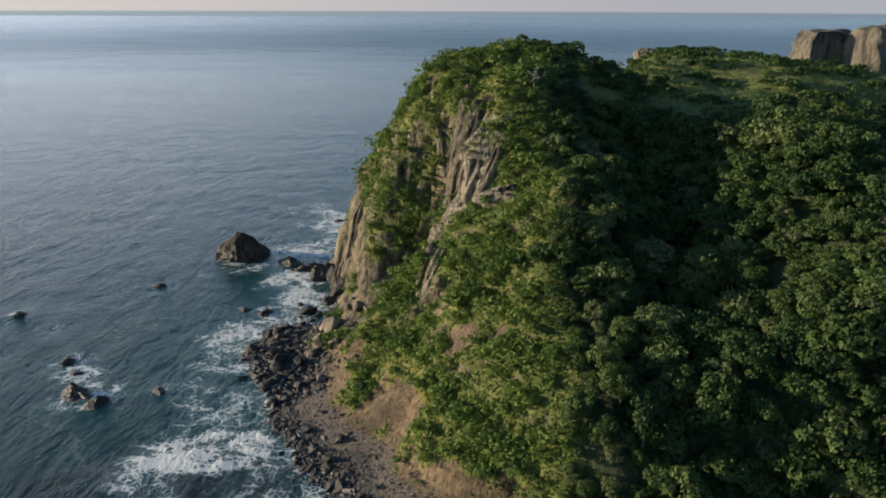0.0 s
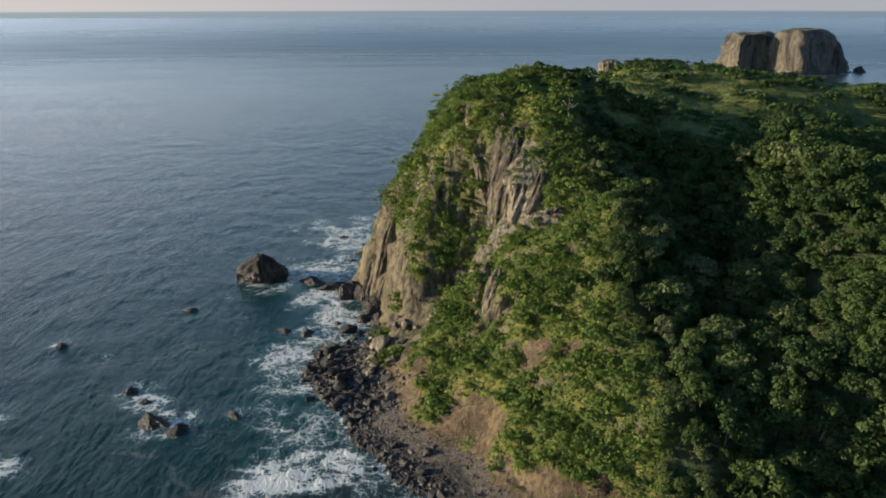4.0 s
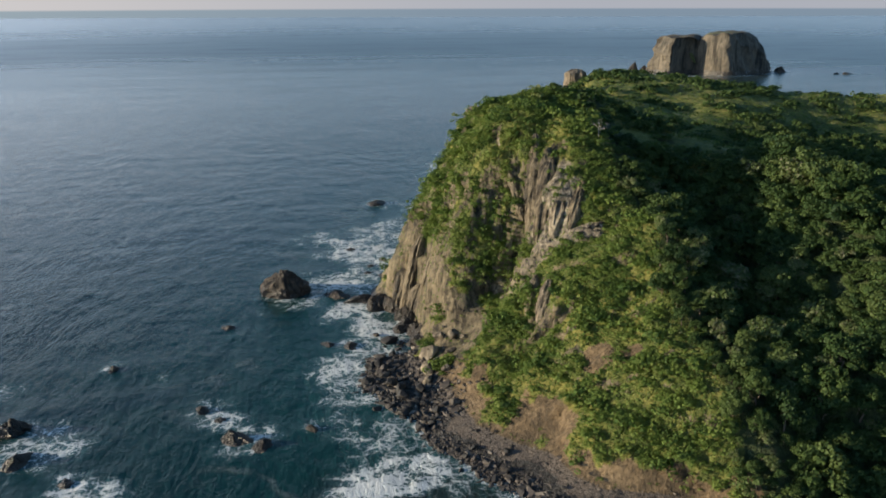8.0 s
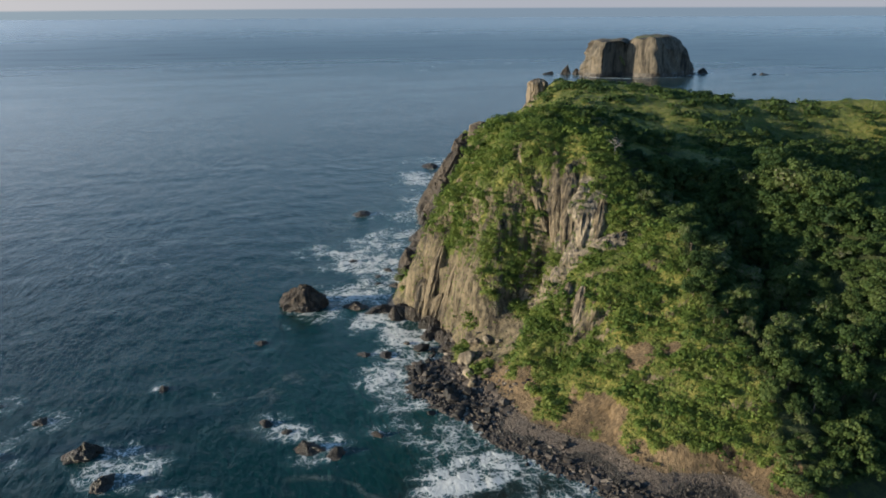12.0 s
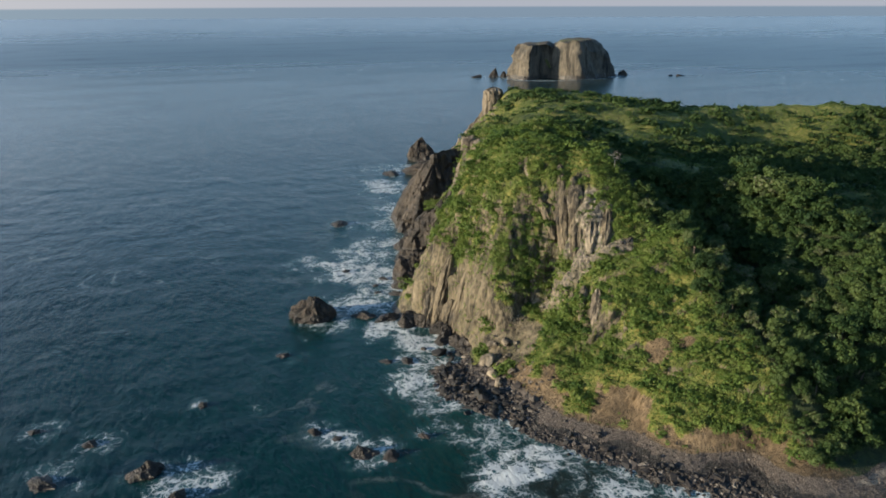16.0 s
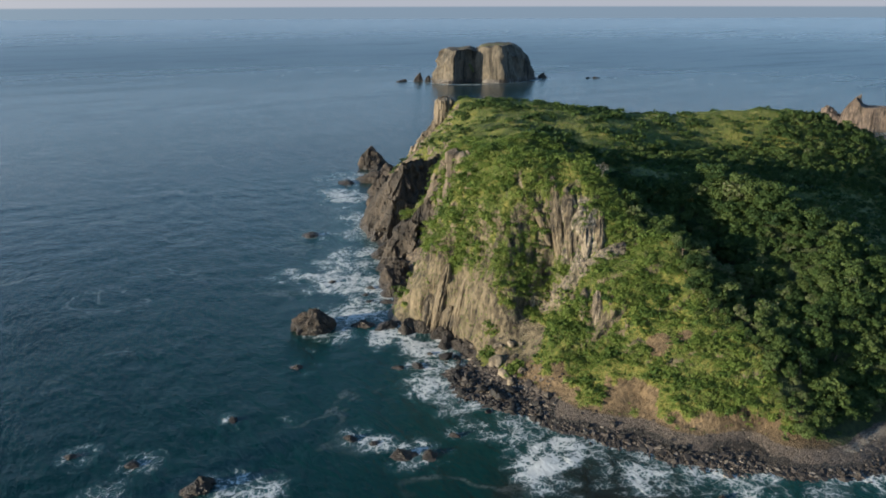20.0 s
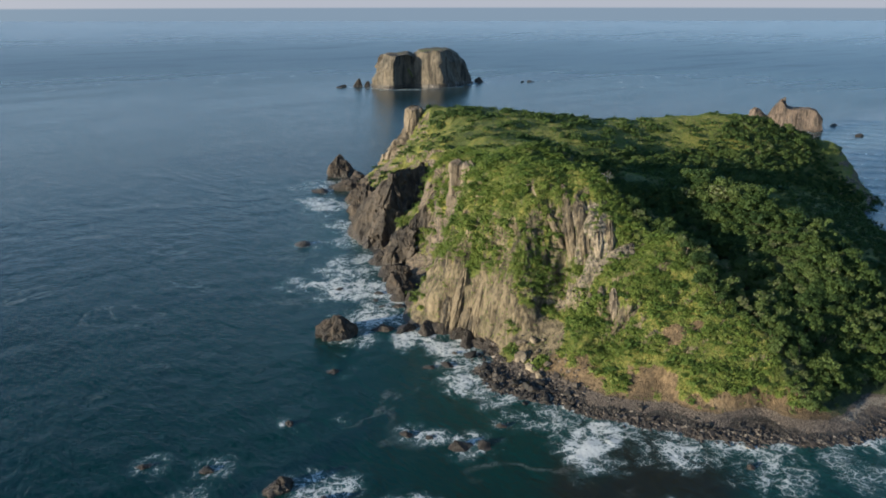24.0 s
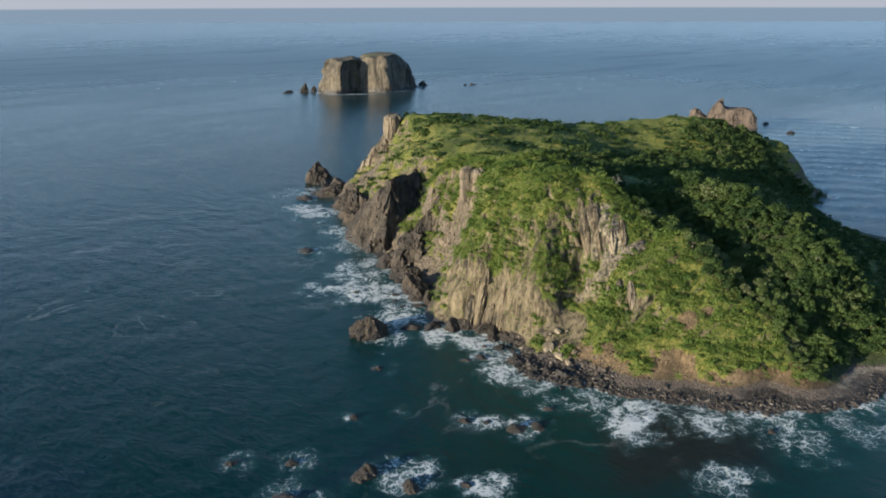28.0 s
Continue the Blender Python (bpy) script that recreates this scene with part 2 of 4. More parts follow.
GREENS = [(0.05, (0.017, 0.038, 0.015)), (0.3, (0.036, 0.066, 0.021)), (0.6, (0.063, 0.098, 0.029)), (0.85, (0.100, 0.134, 0.048)), (0.97, (0.163, 0.155, 0.105))]
BRIGHT = [(0.05, (0.029, 0.062, 0.020)), (0.35, (0.079, 0.126, 0.029)), (0.7, (0.144, 0.188, 0.046)), (0.95, (0.226, 0.215, 0.112))]
LEAF_TREE = leaf_material("tree_leaves", True, GREENS)
LEAF_WOOD = leaf_material("woodland_leaves", False, GREENS)
LEAF_SHRUB = leaf_material("shrub_leaves", False, BRIGHT)


def bark_material(name, col):
    m, nt, sh = material(name)
    fine = noise_tex(nt, 6, 5, 0.6, 0, (1, 1, 0.25))
    nt.links.new(mix(nt, fine, tuple(c * 0.5 for c in col), tuple(c * 1.3 for c in col)), sh.inputs["Base Color"])
    sh.inputs["Roughness"].default_value = 0.9
    bump(nt, sh, fine, 0.6, 0.05)
    return m


BARK = bark_material("bark", (0.13, 0.10, 0.075))
DEAD_WOOD = bark_material("dead_wood", (0.34, 0.31, 0.27))


def ground_material():
    m, nt, sh = material("headland_ground")
    stone, fine = rock_colour(nt, (0.27, 0.215, 0.135), (0.145, 0.118, 0.074), (0.028, 0.024, 0.018))
    stone = mix(nt, span(nt, attr(nt, "brown"), 0.2, 0.8), stone, ramp(nt, fine, [(0.38, (0.022, 0.019, 0.016)), (0.49, (0.105, 0.083, 0.062)), (0.64, (0.25, 0.198, 0.14))]))
    stone = mix(nt, span(nt, attr(nt, "grey"), 0.2, 0.8), stone, ramp(nt, fine, [(0.37, (0.036, 0.033, 0.03)), (0.5, (0.165, 0.14, 0.105)), (0.64, (0.38, 0.325, 0.24))]))
    moss = span(nt, noise_tex(nt, 0.16, 5, 0.65, 0.8, (1, 1, 0.5)), 0.50, 0.66, 0.0, 0.65)
    stone = mix(nt, moss, stone, ramp(nt, fine, [(0.38, (0.020, 0.022, 0.010)), (0.62, (0.115, 0.105, 0.045))]))
    grit = noise_tex(nt, 0.5, 6, 0.7)
    patch = noise_tex(nt, 0.09, 5, 0.6)
    grass = ramp(nt, calc(nt, "ADD", calc(nt, "MULTIPLY", patch, 0.6), calc(nt, "MULTIPLY", grit, 0.4)),
                 [(0.36, (0.030, 0.046, 0.009)), (0.47, (0.090, 0.110, 0.018)), (0.58, (0.19, 0.18, 0.042))])
    litter = ramp(nt, grit, [(0.35, (0.020, 0.034, 0.010)), (0.6, (0.048, 0.068, 0.018))])
    soil = ramp(nt, calc(nt, "ADD", calc(nt, "MULTIPLY", fine, 0.5), calc(nt, "MULTIPLY", patch, 0.5)),
                [(0.37, (0.036, 0.026, 0.015)), (0.5, (0.112, 0.077, 0.041)), (0.62, (0.235, 0.165, 0.092))])
    stones = noise_tex(nt, 3.5, 4, 0.7)
    beach = ramp(nt, stones, [(0.36, (0.045, 0.037, 0.032)), (0.5, (0.108, 0.086, 0.069)), (0.66, (0.22, 0.18, 0.145))])

    def edge(name, width=0.5):
        return span(nt, calc(nt, "MULTIPLY_ADD", calc(nt, "SUBTRACT", fine, 0.5), width, attr(nt, name)), 0.35, 0.65)
    col = mix(nt, edge("grass"), litter, grass)
    col = mix(nt, edge("bare", 0.9), col, stone)
    col = mix(nt, edge("soil", 0.8), col, soil)
    col = mix(nt, edge("beach", 0.5), col, beach)
    col = mix(nt, calc(nt, "MULTIPLY", edge("drift", 0.9), 0.7), col, (0.30, 0.26, 0.205))
    wet = edge("wet", 0.7)
    col = mix(nt, wet, col, (0.020, 0.018, 0.016))
    nt.links.new(col, sh.inputs["Base Color"])
    nt.links.new(calc(nt, "MULTIPLY_ADD", wet, -0.4, 0.9), sh.inputs["Roughness"])
    bump(nt, sh, fine, 1.0, 1.2)
    return m


def turf_material():
    m, nt, sh = material("turf")
    grit = noise_tex(nt, 0.3, 6, 0.7)
    nt.links.new(ramp(nt, grit, [(0.35, (0.045, 0.06, 0.018)), (0.62, (0.14, 0.135, 0.05))]), sh.inputs["Base Color"])
    sh.inputs["Roughness"].default_value = 0.95
    bump(nt, sh, grit, 0.8, 0.6)
    return m


TURF = turf_material()
GROUND = ground_material()


def lace(nt, scale, warp):
    """A net of thin curling lines: the edges of warped cells, 1 on a line."""
    co = nt.nodes.new("ShaderNodeTexCoord")
    shift = nt.nodes.new("ShaderNodeTexNoise")
    shift.inputs["Scale"].default_value, shift.inputs["Detail"].default_value = scale * 0.9, 4.0
    move = nt.nodes.new("ShaderNodeVectorMath")
    move.operation = "MULTIPLY_ADD"
    move.inputs[1].default_value = (warp, warp, 0.0)
    cells = nt.nodes.new("ShaderNodeTexVoronoi")
    cells.feature, cells.voronoi_dimensions = "DISTANCE_TO_EDGE", "2D"
    cells.inputs["Scale"].default_value = scale
    nt.links.new(co.outputs["Object"], shift.inputs["Vector"])
    nt.links.new(shift.outputs["Color"], move.inputs[0])
    nt.links.new(co.outputs["Object"], move.inputs[2])
    nt.links.new(move.outputs[0], cells.inputs["Vector"])
    return calc(nt, "SUBTRACT", 1.0, calc(nt, "MULTIPLY", cells.outputs["Distance"], 3.2))


def sea_material():
    m, nt, sh = material("sea_water")
    swell = noise_tex(nt, 0.1, 3, 0.5, 0.4, (1.5, 0.6, 1))
    chop = noise_tex(nt, 0.42, 6, 0.66, 0.6, (1.7, 0.55, 1))
    ripple = noise_tex(nt, 1.6, 4, 0.6)
    streak = noise_tex(nt, 0.006, 5, 0.6, 1.2, (0.5, 2.2, 1))
    foam_in = attr(nt, "foam")
    grain = noise_tex(nt, 0.75, 5, 0.65, 1.0)
    lines = calc(nt, "MAXIMUM", lace(nt, 0.3, 6.0), calc(nt, "MULTIPLY", lace(nt, 0.8, 2.6), 0.9))
    broken = calc(nt, "MULTIPLY", foam_in, span(nt, noise_tex(nt, 0.11, 5, 0.65, 1.2), 0.32, 0.62, 0.45, 1.2))
    over = calc(nt, "ADD", calc(nt, "MULTIPLY_ADD", broken, 1.35, -1.28), calc(nt, "MULTIPLY_ADD", lines, 1.0, calc(nt, "MULTIPLY_ADD", grain, 0.7, -0.35)))
    foam = calc(nt, "MULTIPLY", span(nt, over, 0.0, 0.75, 0.0, 0.9), span(nt, foam_in, 0.04, 0.22))
    row_a = noise_tex(nt, 0.0075, 4, 0.55, 2.2, (0.7, 1.3, 1))
    row = calc(nt, "SUBTRACT", 1.0, calc(nt, "MULTIPLY", calc(nt, "ABSOLUTE", calc(nt, "SUBTRACT", row_a, 0.5)), 45.0))
    row = calc(nt, "MULTIPLY", span(nt, row, 0.0, 1.0, 0.0, 0.13), span(nt, noise_tex(nt, 0.02, 4, 0.6), 0.5, 0.66))
    foam = calc(nt, "MAXIMUM", foam, calc(nt, "MULTIPLY", row, span(nt, grain, 0.35, 0.6)))
    water = mix(nt, attr(nt, "shoal"), (0.0005, 0.0170, 0.0155), (0.005, 0.040, 0.036))
    # distance haze is put into the water colour, here and in the next line
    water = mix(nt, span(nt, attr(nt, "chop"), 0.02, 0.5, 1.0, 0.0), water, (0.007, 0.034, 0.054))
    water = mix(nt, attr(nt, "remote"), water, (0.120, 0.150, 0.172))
    water = mix(nt, span(nt, streak, 0.55, 0.72), water, (0.004, 0.018, 0.026))
    water = mix(nt, attr(nt, "reef"), water, (0.012, 0.015, 0.013))
    water = mix(nt, span(nt, broken, 0.12, 0.95, 0.0, 0.75), water, (0.055, 0.135, 0.145))      # air stirred into the water
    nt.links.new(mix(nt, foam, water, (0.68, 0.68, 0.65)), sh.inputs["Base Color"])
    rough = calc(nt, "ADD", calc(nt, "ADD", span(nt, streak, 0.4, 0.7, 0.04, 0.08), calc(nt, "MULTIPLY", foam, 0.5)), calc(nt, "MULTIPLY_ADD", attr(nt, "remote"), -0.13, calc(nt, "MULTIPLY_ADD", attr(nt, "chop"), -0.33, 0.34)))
    nt.links.new(rough, sh.inputs["Roughness"])
    sh.inputs["IOR"].default_value = 1.33
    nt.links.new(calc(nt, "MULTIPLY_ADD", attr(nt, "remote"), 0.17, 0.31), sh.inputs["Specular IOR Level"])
    sh.inputs["Specular Tint"].default_value = (0.50, 0.90, 0.93, 1)
    hgt = calc(nt, "ADD", calc(nt, "ADD", calc(nt, "MULTIPLY", swell, 1.3), calc(nt, "MULTIPLY", chop, 0.7)), calc(nt, "MULTIPLY", ripple, 0.12))
    hgt = calc(nt, "ADD", hgt, calc(nt, "MULTIPLY", foam, 0.1))
    bmp = bump(nt, sh, hgt, 0.8, 1.0)
    nt.links.new(calc(nt, "MULTIPLY_ADD", attr(nt, "chop"), 0.38, 0.17), bmp.inputs["Strength"])
    return m


SEA = sea_material()

# ---- the headland: shore, crests, valleys and brows, as x, y (and height) in metres ----
SHORE = [(-19, 250), (-36, 226), (-27, 210), (-27, 197), (-41, 182), (-46, 166), (-40, 154), (-36, 148), (-34, 135), (-25, 120), (-17, 105), (-6, 92),
         (7, 81), (22, 74), (32, 71), (60, 64), (110, 52), (170, 60), (215, 90), (246, 138), (259, 178), (284, 199), (313, 206), (342, 232), (352, 270),
         (322, 340), (262, 395), (202, 435), (140, 468), (95, 474), (68, 452), (50, 406), (38, 384), (17, 366), (6, 338), (-4, 308), (-4, 292), (-13, 276), (-13, 262)]
BEACH_TOP = [(-27, 174, 3.5), (-25, 156, 3), (-24, 141, 2.6), (-17, 130, 3), (-9, 120, 3), (1, 106, 3), (12, 94, 3), (34, 85, 3), (54, 80, 3), (-39, 172, 0.7), (-36, 160, 0.8)]
WEST_FACE = [(-28, 217, 7.7), (-24, 203, 6.1), (-24, 192, 5.4), (-21, 194, 16.9), (-24.5, 219, 26.1), (-17.5, 206, 33.3), (-11, 199, 46), (-5, 229, 57), (-2, 203, 63.2), (4, 195, 63.1), (0, 244, 45), (10, 236, 64),
    (16, 246, 61), (10, 255, 55.2), (3, 257, 18.7), (12, 263, 27.1), (20, 269, 46.3), (-4, 262, 4.2), (2, 272, 7.3), (8, 277, 11.1), (-5, 241, 32), (-12, 239, 22.4), (-12, 227, 44.2), (-12, 214, 47.5)]
CLEFT = [(-24, 184, 7), (-8, 184, 19.8), (0, 185, 36.9), (3, 173, 32.2), (10, 172, 45.4), (-19, 171, 7.2), (7, 183, 51.7), (-16, 182, 18.6), (-8, 222, 50.9), (-11, 191, 38.2), (3, 282, 7.3)]
SOUTH_FACE = [(-8, 167, 16.3), (1, 153, 28.9), (10, 145, 31.1), (-8, 150, 11.2), (5, 131, 19.3), (10, 119, 17.5), (-6, 130, 7.7), (2, 118, 11.8), (12, 102, 3.9), (15, 160, 39.8), (-12, 158, 18.5), (6, 160, 34.5), (17, 126, 26.4), (17, 109, 17.1), (-9, 142, 11), (12, 133, 24.1)]
CREST = [(20, 224, 68.1), (31, 220, 68.5), (41, 214, 63.3), (20, 209, 62.6), (34, 205, 61.7), (9, 196, 65.5), (23, 180, 58.8), (48, 206, 59.6), (50, 236, 57.8), (26, 165, 47.1), (28, 150, 44.3), (21, 135, 33.3), (24, 117, 24.1), (22, 104, 16.6), (16, 187, 64.6)]
RAVINE = [(48, 180, 42.5), (47, 162, 33.6), (46, 146, 25.6), (45, 131, 18.9), (42, 115, 22.6), (39, 100, 10.4), (37, 90, 5.2), (50, 140, 32.1)]
SECOND_RIDGE = [(72, 186, 51.1), (70, 161, 46.7), (66, 139, 38.4), (67, 127, 36), (57, 106, 24.9), (53, 95, 7.6), (80, 108, 31.3), (76, 167, 51.7), (76, 154, 49.6), (52, 119, 23.4), (55, 189, 50.9)]
EAST_SLOPE = [(95, 170, 43), (100, 135, 31), (95, 105, 12.8), (90, 85, 5), (140, 180, 36), (140, 130, 12.9), (190, 150, 13), (190, 210, 32), (230, 160, 5), (150, 95, 4), (122, 162, 44.4), (93, 131, 37)]
PLATEAU = [(75, 212, 52.8), (60, 262, 51), (100, 260, 43.2), (110, 310, 50), (80, 332, 52), (130, 370, 57), (160, 345, 55), (196, 318, 52), (150, 275, 41), (180, 250, 38), (235, 315, 52.2), (268, 303, 53.2),
    (283, 283, 52), (244, 250, 40), (215, 220, 33), (270, 225, 27.2), (302, 246, 38.4), (308, 232, 36.6), (322, 240, 33.4), (313, 220, 19.7)]
TABLELAND = [(308, 212, 11.3), (170, 390, 50), (119, 428, 54), (128, 444, 50), (103, 424, 32), (100, 402, 52), (85, 396, 42), (64, 347, 48), (32, 292, 52.4), (6, 296, 7.9), (16, 285, 22.2), (24, 345, 6),
    (56, 402, 14), (13, 318, 5.1), (34, 314, 22.7), (45, 340, 20), (26, 286, 48.9), (210, 266, 34.2), (185, 271, 34.3), (19, 329, 11.7), (10, 302, 15.9), (84, 311, 53.3), (139, 297, 49.1)]


def landform():
    """Knots of the surface: the lines above, with the sea bed falling away outside the shore."""
    s = np.array(SHORE, float)
    ahead, behind = np.roll(s, -1, 0), np.roll(s, 1, 0)
    tang = ahead - behind
    out = np.stack([-tang[:, 1], tang[:, 0]], 1) / np.linalg.norm(tang, axis=1)[:, None]
    centre = np.array([120, 240])
    if np.mean(np.sum(out * (s - centre), 1)) < 0:
        out = -out
    knots = [xyz(s[:, 0], s[:, 1], 0.0)]
    for away, depth in ((14, -5.0), (45, -12.0)):
        q = s + out * away
        room = np.linalg.norm(q[:, None] - s[None], axis=2).min(1) > 0.85 * away
        q = q[room]
        apart = [k for k in range(len(q)) if all(np.hypot(*(q[k] - q[j])) > 0.5 * away for j in range(k))]
        knots.append(xyz(*q[apart].T, depth))
    for line in (BEACH_TOP, WEST_FACE, CLEFT, SOUTH_FACE, CREST, RAVINE, SECOND_RIDGE, EAST_SLOPE, PLATEAU, TABLELAND):
        knots.append(np.array(line, float))
    return np.concatenate(knots)


KNOTS = landform()
SOFT = 3.0


def kernel(p):
    d = p[:, None, :2] - KNOTS[None, :, :2]
    return np.sqrt((d * d).sum(-1) + SOFT * SOFT)


WEIGHTS = np.linalg.solve(kernel(KNOTS) + 0.15 * np.eye(len(KNOTS)), KNOTS[:, 2])


def ground_height(x, y):
    p = xyz(x, y)
    z = np.concatenate([kernel(c) @ WEIGHTS for c in np.array_split(p, max(1, len(p) // 20000))])
    amp = smooth(1.5, 9, z)
    craggy = smooth(240, 258, p[:, 1]) * smooth(120, 90, p[:, 0]) * smooth(3, 12, z) * smooth(52, 40, z)
    z = z + craggy * (2.5 * ridged(p / 22.0, 2, 11) + 2.5 * ridged(p / 8.0, 3, 13))
    slope = smooth(100, 115, p[:, 1]) * smooth(172, 160, p[:, 1]) * smooth(30, 18, p[:, 0]) * smooth(4, 9, z)
    z = z + slope * (1.9 * ridged(xyz(p[:, 0] / 40.0, (p[:, 1] + 0.4 * p[:, 0]) / 11.0), 2, 15) + 0.9 * ridged(xyz(p[:, 0] / 16.0, (p[:, 1] + 0.4 * p[:, 0]) / 4.5), 2, 16))
    return z + amp * (1.6 * fbm(p / 16.0, 3, 3) + 0.55 * fbm(p / 4.5, 3, 8)) + 0.25 * fbm(p / 2.5, 2, 5) * smooth(-1, 2, z)


def axis(*spans):
    """Cut lines along one axis: (from, to, step) after another."""
    return np.concatenate([np.arange(a, b, s) for a, b, s in spans])


gx = axis((-62, 112, 0.7), (112, 180, 1.7), (180, 372, 3.0))
gy = axis((44, 80, 1.5), (80, 246, 0.7), (246, 350, 0.9), (350, 500, 1.5))
GX, GY = np.meshgrid(gx, gy)
G = xyz(GX, GY, ground_height(GX, GY).reshape(GX.shape))


def grid_normals(p, shape):
    q = p.reshape(*shape, 3)
    n = np.cross(np.gradient(q, axis=1), np.gradient(q, axis=0))
    return (n / np.linalg.norm(n, axis=-1, keepdims=True)).reshape(-1, 3)


def blob(p, x, y, z, r):
    d = (p - np.array([x, y, z])) / r
    return smooth(1.25, 0.7, np.sqrt((d * d).sum(1)))


N0 = grid_normals(G, GX.shape)
steep = smooth(0.72, 0.45, N0[:, 2]) * smooth(1.0, 6.0, G[:, 2])
flute = ridged(G * np.array([0.15, 0.15, 0.03]), 3, 21) * 2.2 + ridged(G * np.array([0.42, 0.42, 0.09]), 3, 31) * 1.7
ledge = fbm(G * np.array([0.16, 0.16, 0.4]), 3, 41) * 1.2
crack = -2.8 * smooth(0.62, 0.95, ridged(G * np.array([0.23, 0.23, 0.028]), 1, 61)) - 1.5 * smooth(0.6, 0.95, ridged(G * np.array([0.6, 0.6, 0.05]), 1, 63))


def rib(p, a, b, width):
    """1 on the line from a to b (x, y, z), falling to 0 at that width."""
    a, b = np.array(a, float), np.array(b, float)
    t = np.clip((p[:, 2] - a[2]) / (b[2] - a[2]), 0, 1)
    c = a + t[:, None] * (b - a)
    fade = smooth(a[2] - 4, a[2], p[:, 2]) * smooth(b[2] + 4, b[2], p[:, 2])
    return smooth(width, 0, np.hypot(*(p - c)[:, :2].T)) * fade


GW = G + 2.2 * np.stack([fbm(G / 7.0, 2, 65), fbm(G / 7.0, 2, 66), 0 * G[:, 0]], 1)
forms = (-5.0 * rib(GW, (-6.5, 177.5, 15), (5.5, 185, 42), 5) - 3.0 * rib(GW, (4, 187, 40), (3, 206, 63), 3) + 3.0 * rib(GW, (2, 172, 26), (9, 175, 52), 6)
         - 2.8 * rib(GW, (9, 181, 36), (12, 183, 56), 3) + 2.0 * rib(GW, (-18, 200, 8), (-8, 200, 48), 5) - 2.2 * rib(GW, (-22, 209, 8), (-10, 212, 50), 3.5)
         + 2.0 * rib(GW, (-1, 151, 10), (3, 152, 25), 5) + 1.0 * rib(GW, (-20, 236, 4), (-3, 236, 55), 6) - 5.0 * rib(GW, (-14, 262, 4), (12, 260, 50), 8)
         - 8.0 * rib(GW, (2, 316, 4), (44, 312, 48), 12) - 7.0 * rib(GW, (34, 372, 4), (72, 365, 46), 12))
north_side = smooth(238, 256, G[:, 1]) * (G[:, 0] < 160) * smooth(0.9, 0.7, N0[:, 2])
low_bank = smooth(2.5, 4.5, G[:, 2]) * smooth(13, 7, G[:, 2]) * (G[:, 1] < 168) * (G[:, 0] < 32)
forms = forms + low_bank * 1.5 * ridged(GW * np.array([0.26, 0.26, 0.04]), 3, 71)
forms = forms + north_side * (2.5 * ridged(G * np.array([0.045, 0.045, 0.012]), 3, 67) + 1.5 * ridged(G * np.array([0.2, 0.2, 0.04]), 2, 69))
flat = N0 * np.array([1, 1, 0])
flat /= np.maximum(np.linalg.norm(flat, axis=1, keepdims=True), 1e-6)
G = G + flat * (steep * (flute + ledge + crack * (1 + 0.4 * blob(G, 6, 174, 42, (13, 12, 18)))) + smooth(0.9, 0.7, N0[:, 2]) * forms)[:, None]


def crest_x(y):
    """The first ridge's crest."""
    return np.interp(y, [85, 104, 117, 135, 150, 165, 180, 205], [17, 20, 22, 19, 25, 24, 23, 28])


def track_over(p, w):
    """1 on the pale track that climbs the south face."""
    best = np.zeros(len(p))
    for a, b in (((-5, 177.5), (-2.5, 169.5)), ((-2.5, 169.5), (3.8, 166)), ((3.8, 166), (14, 161))):
        ab = np.subtract(b, a)
        t = np.clip((p[:, :2] - a) @ ab / (ab @ ab), 0, 1)
        best = np.maximum(best, smooth(2.6, 1.1, np.linalg.norm(p[:, :2] - a - t[:, None] * ab, axis=1) + 0.6 * w))
    return best


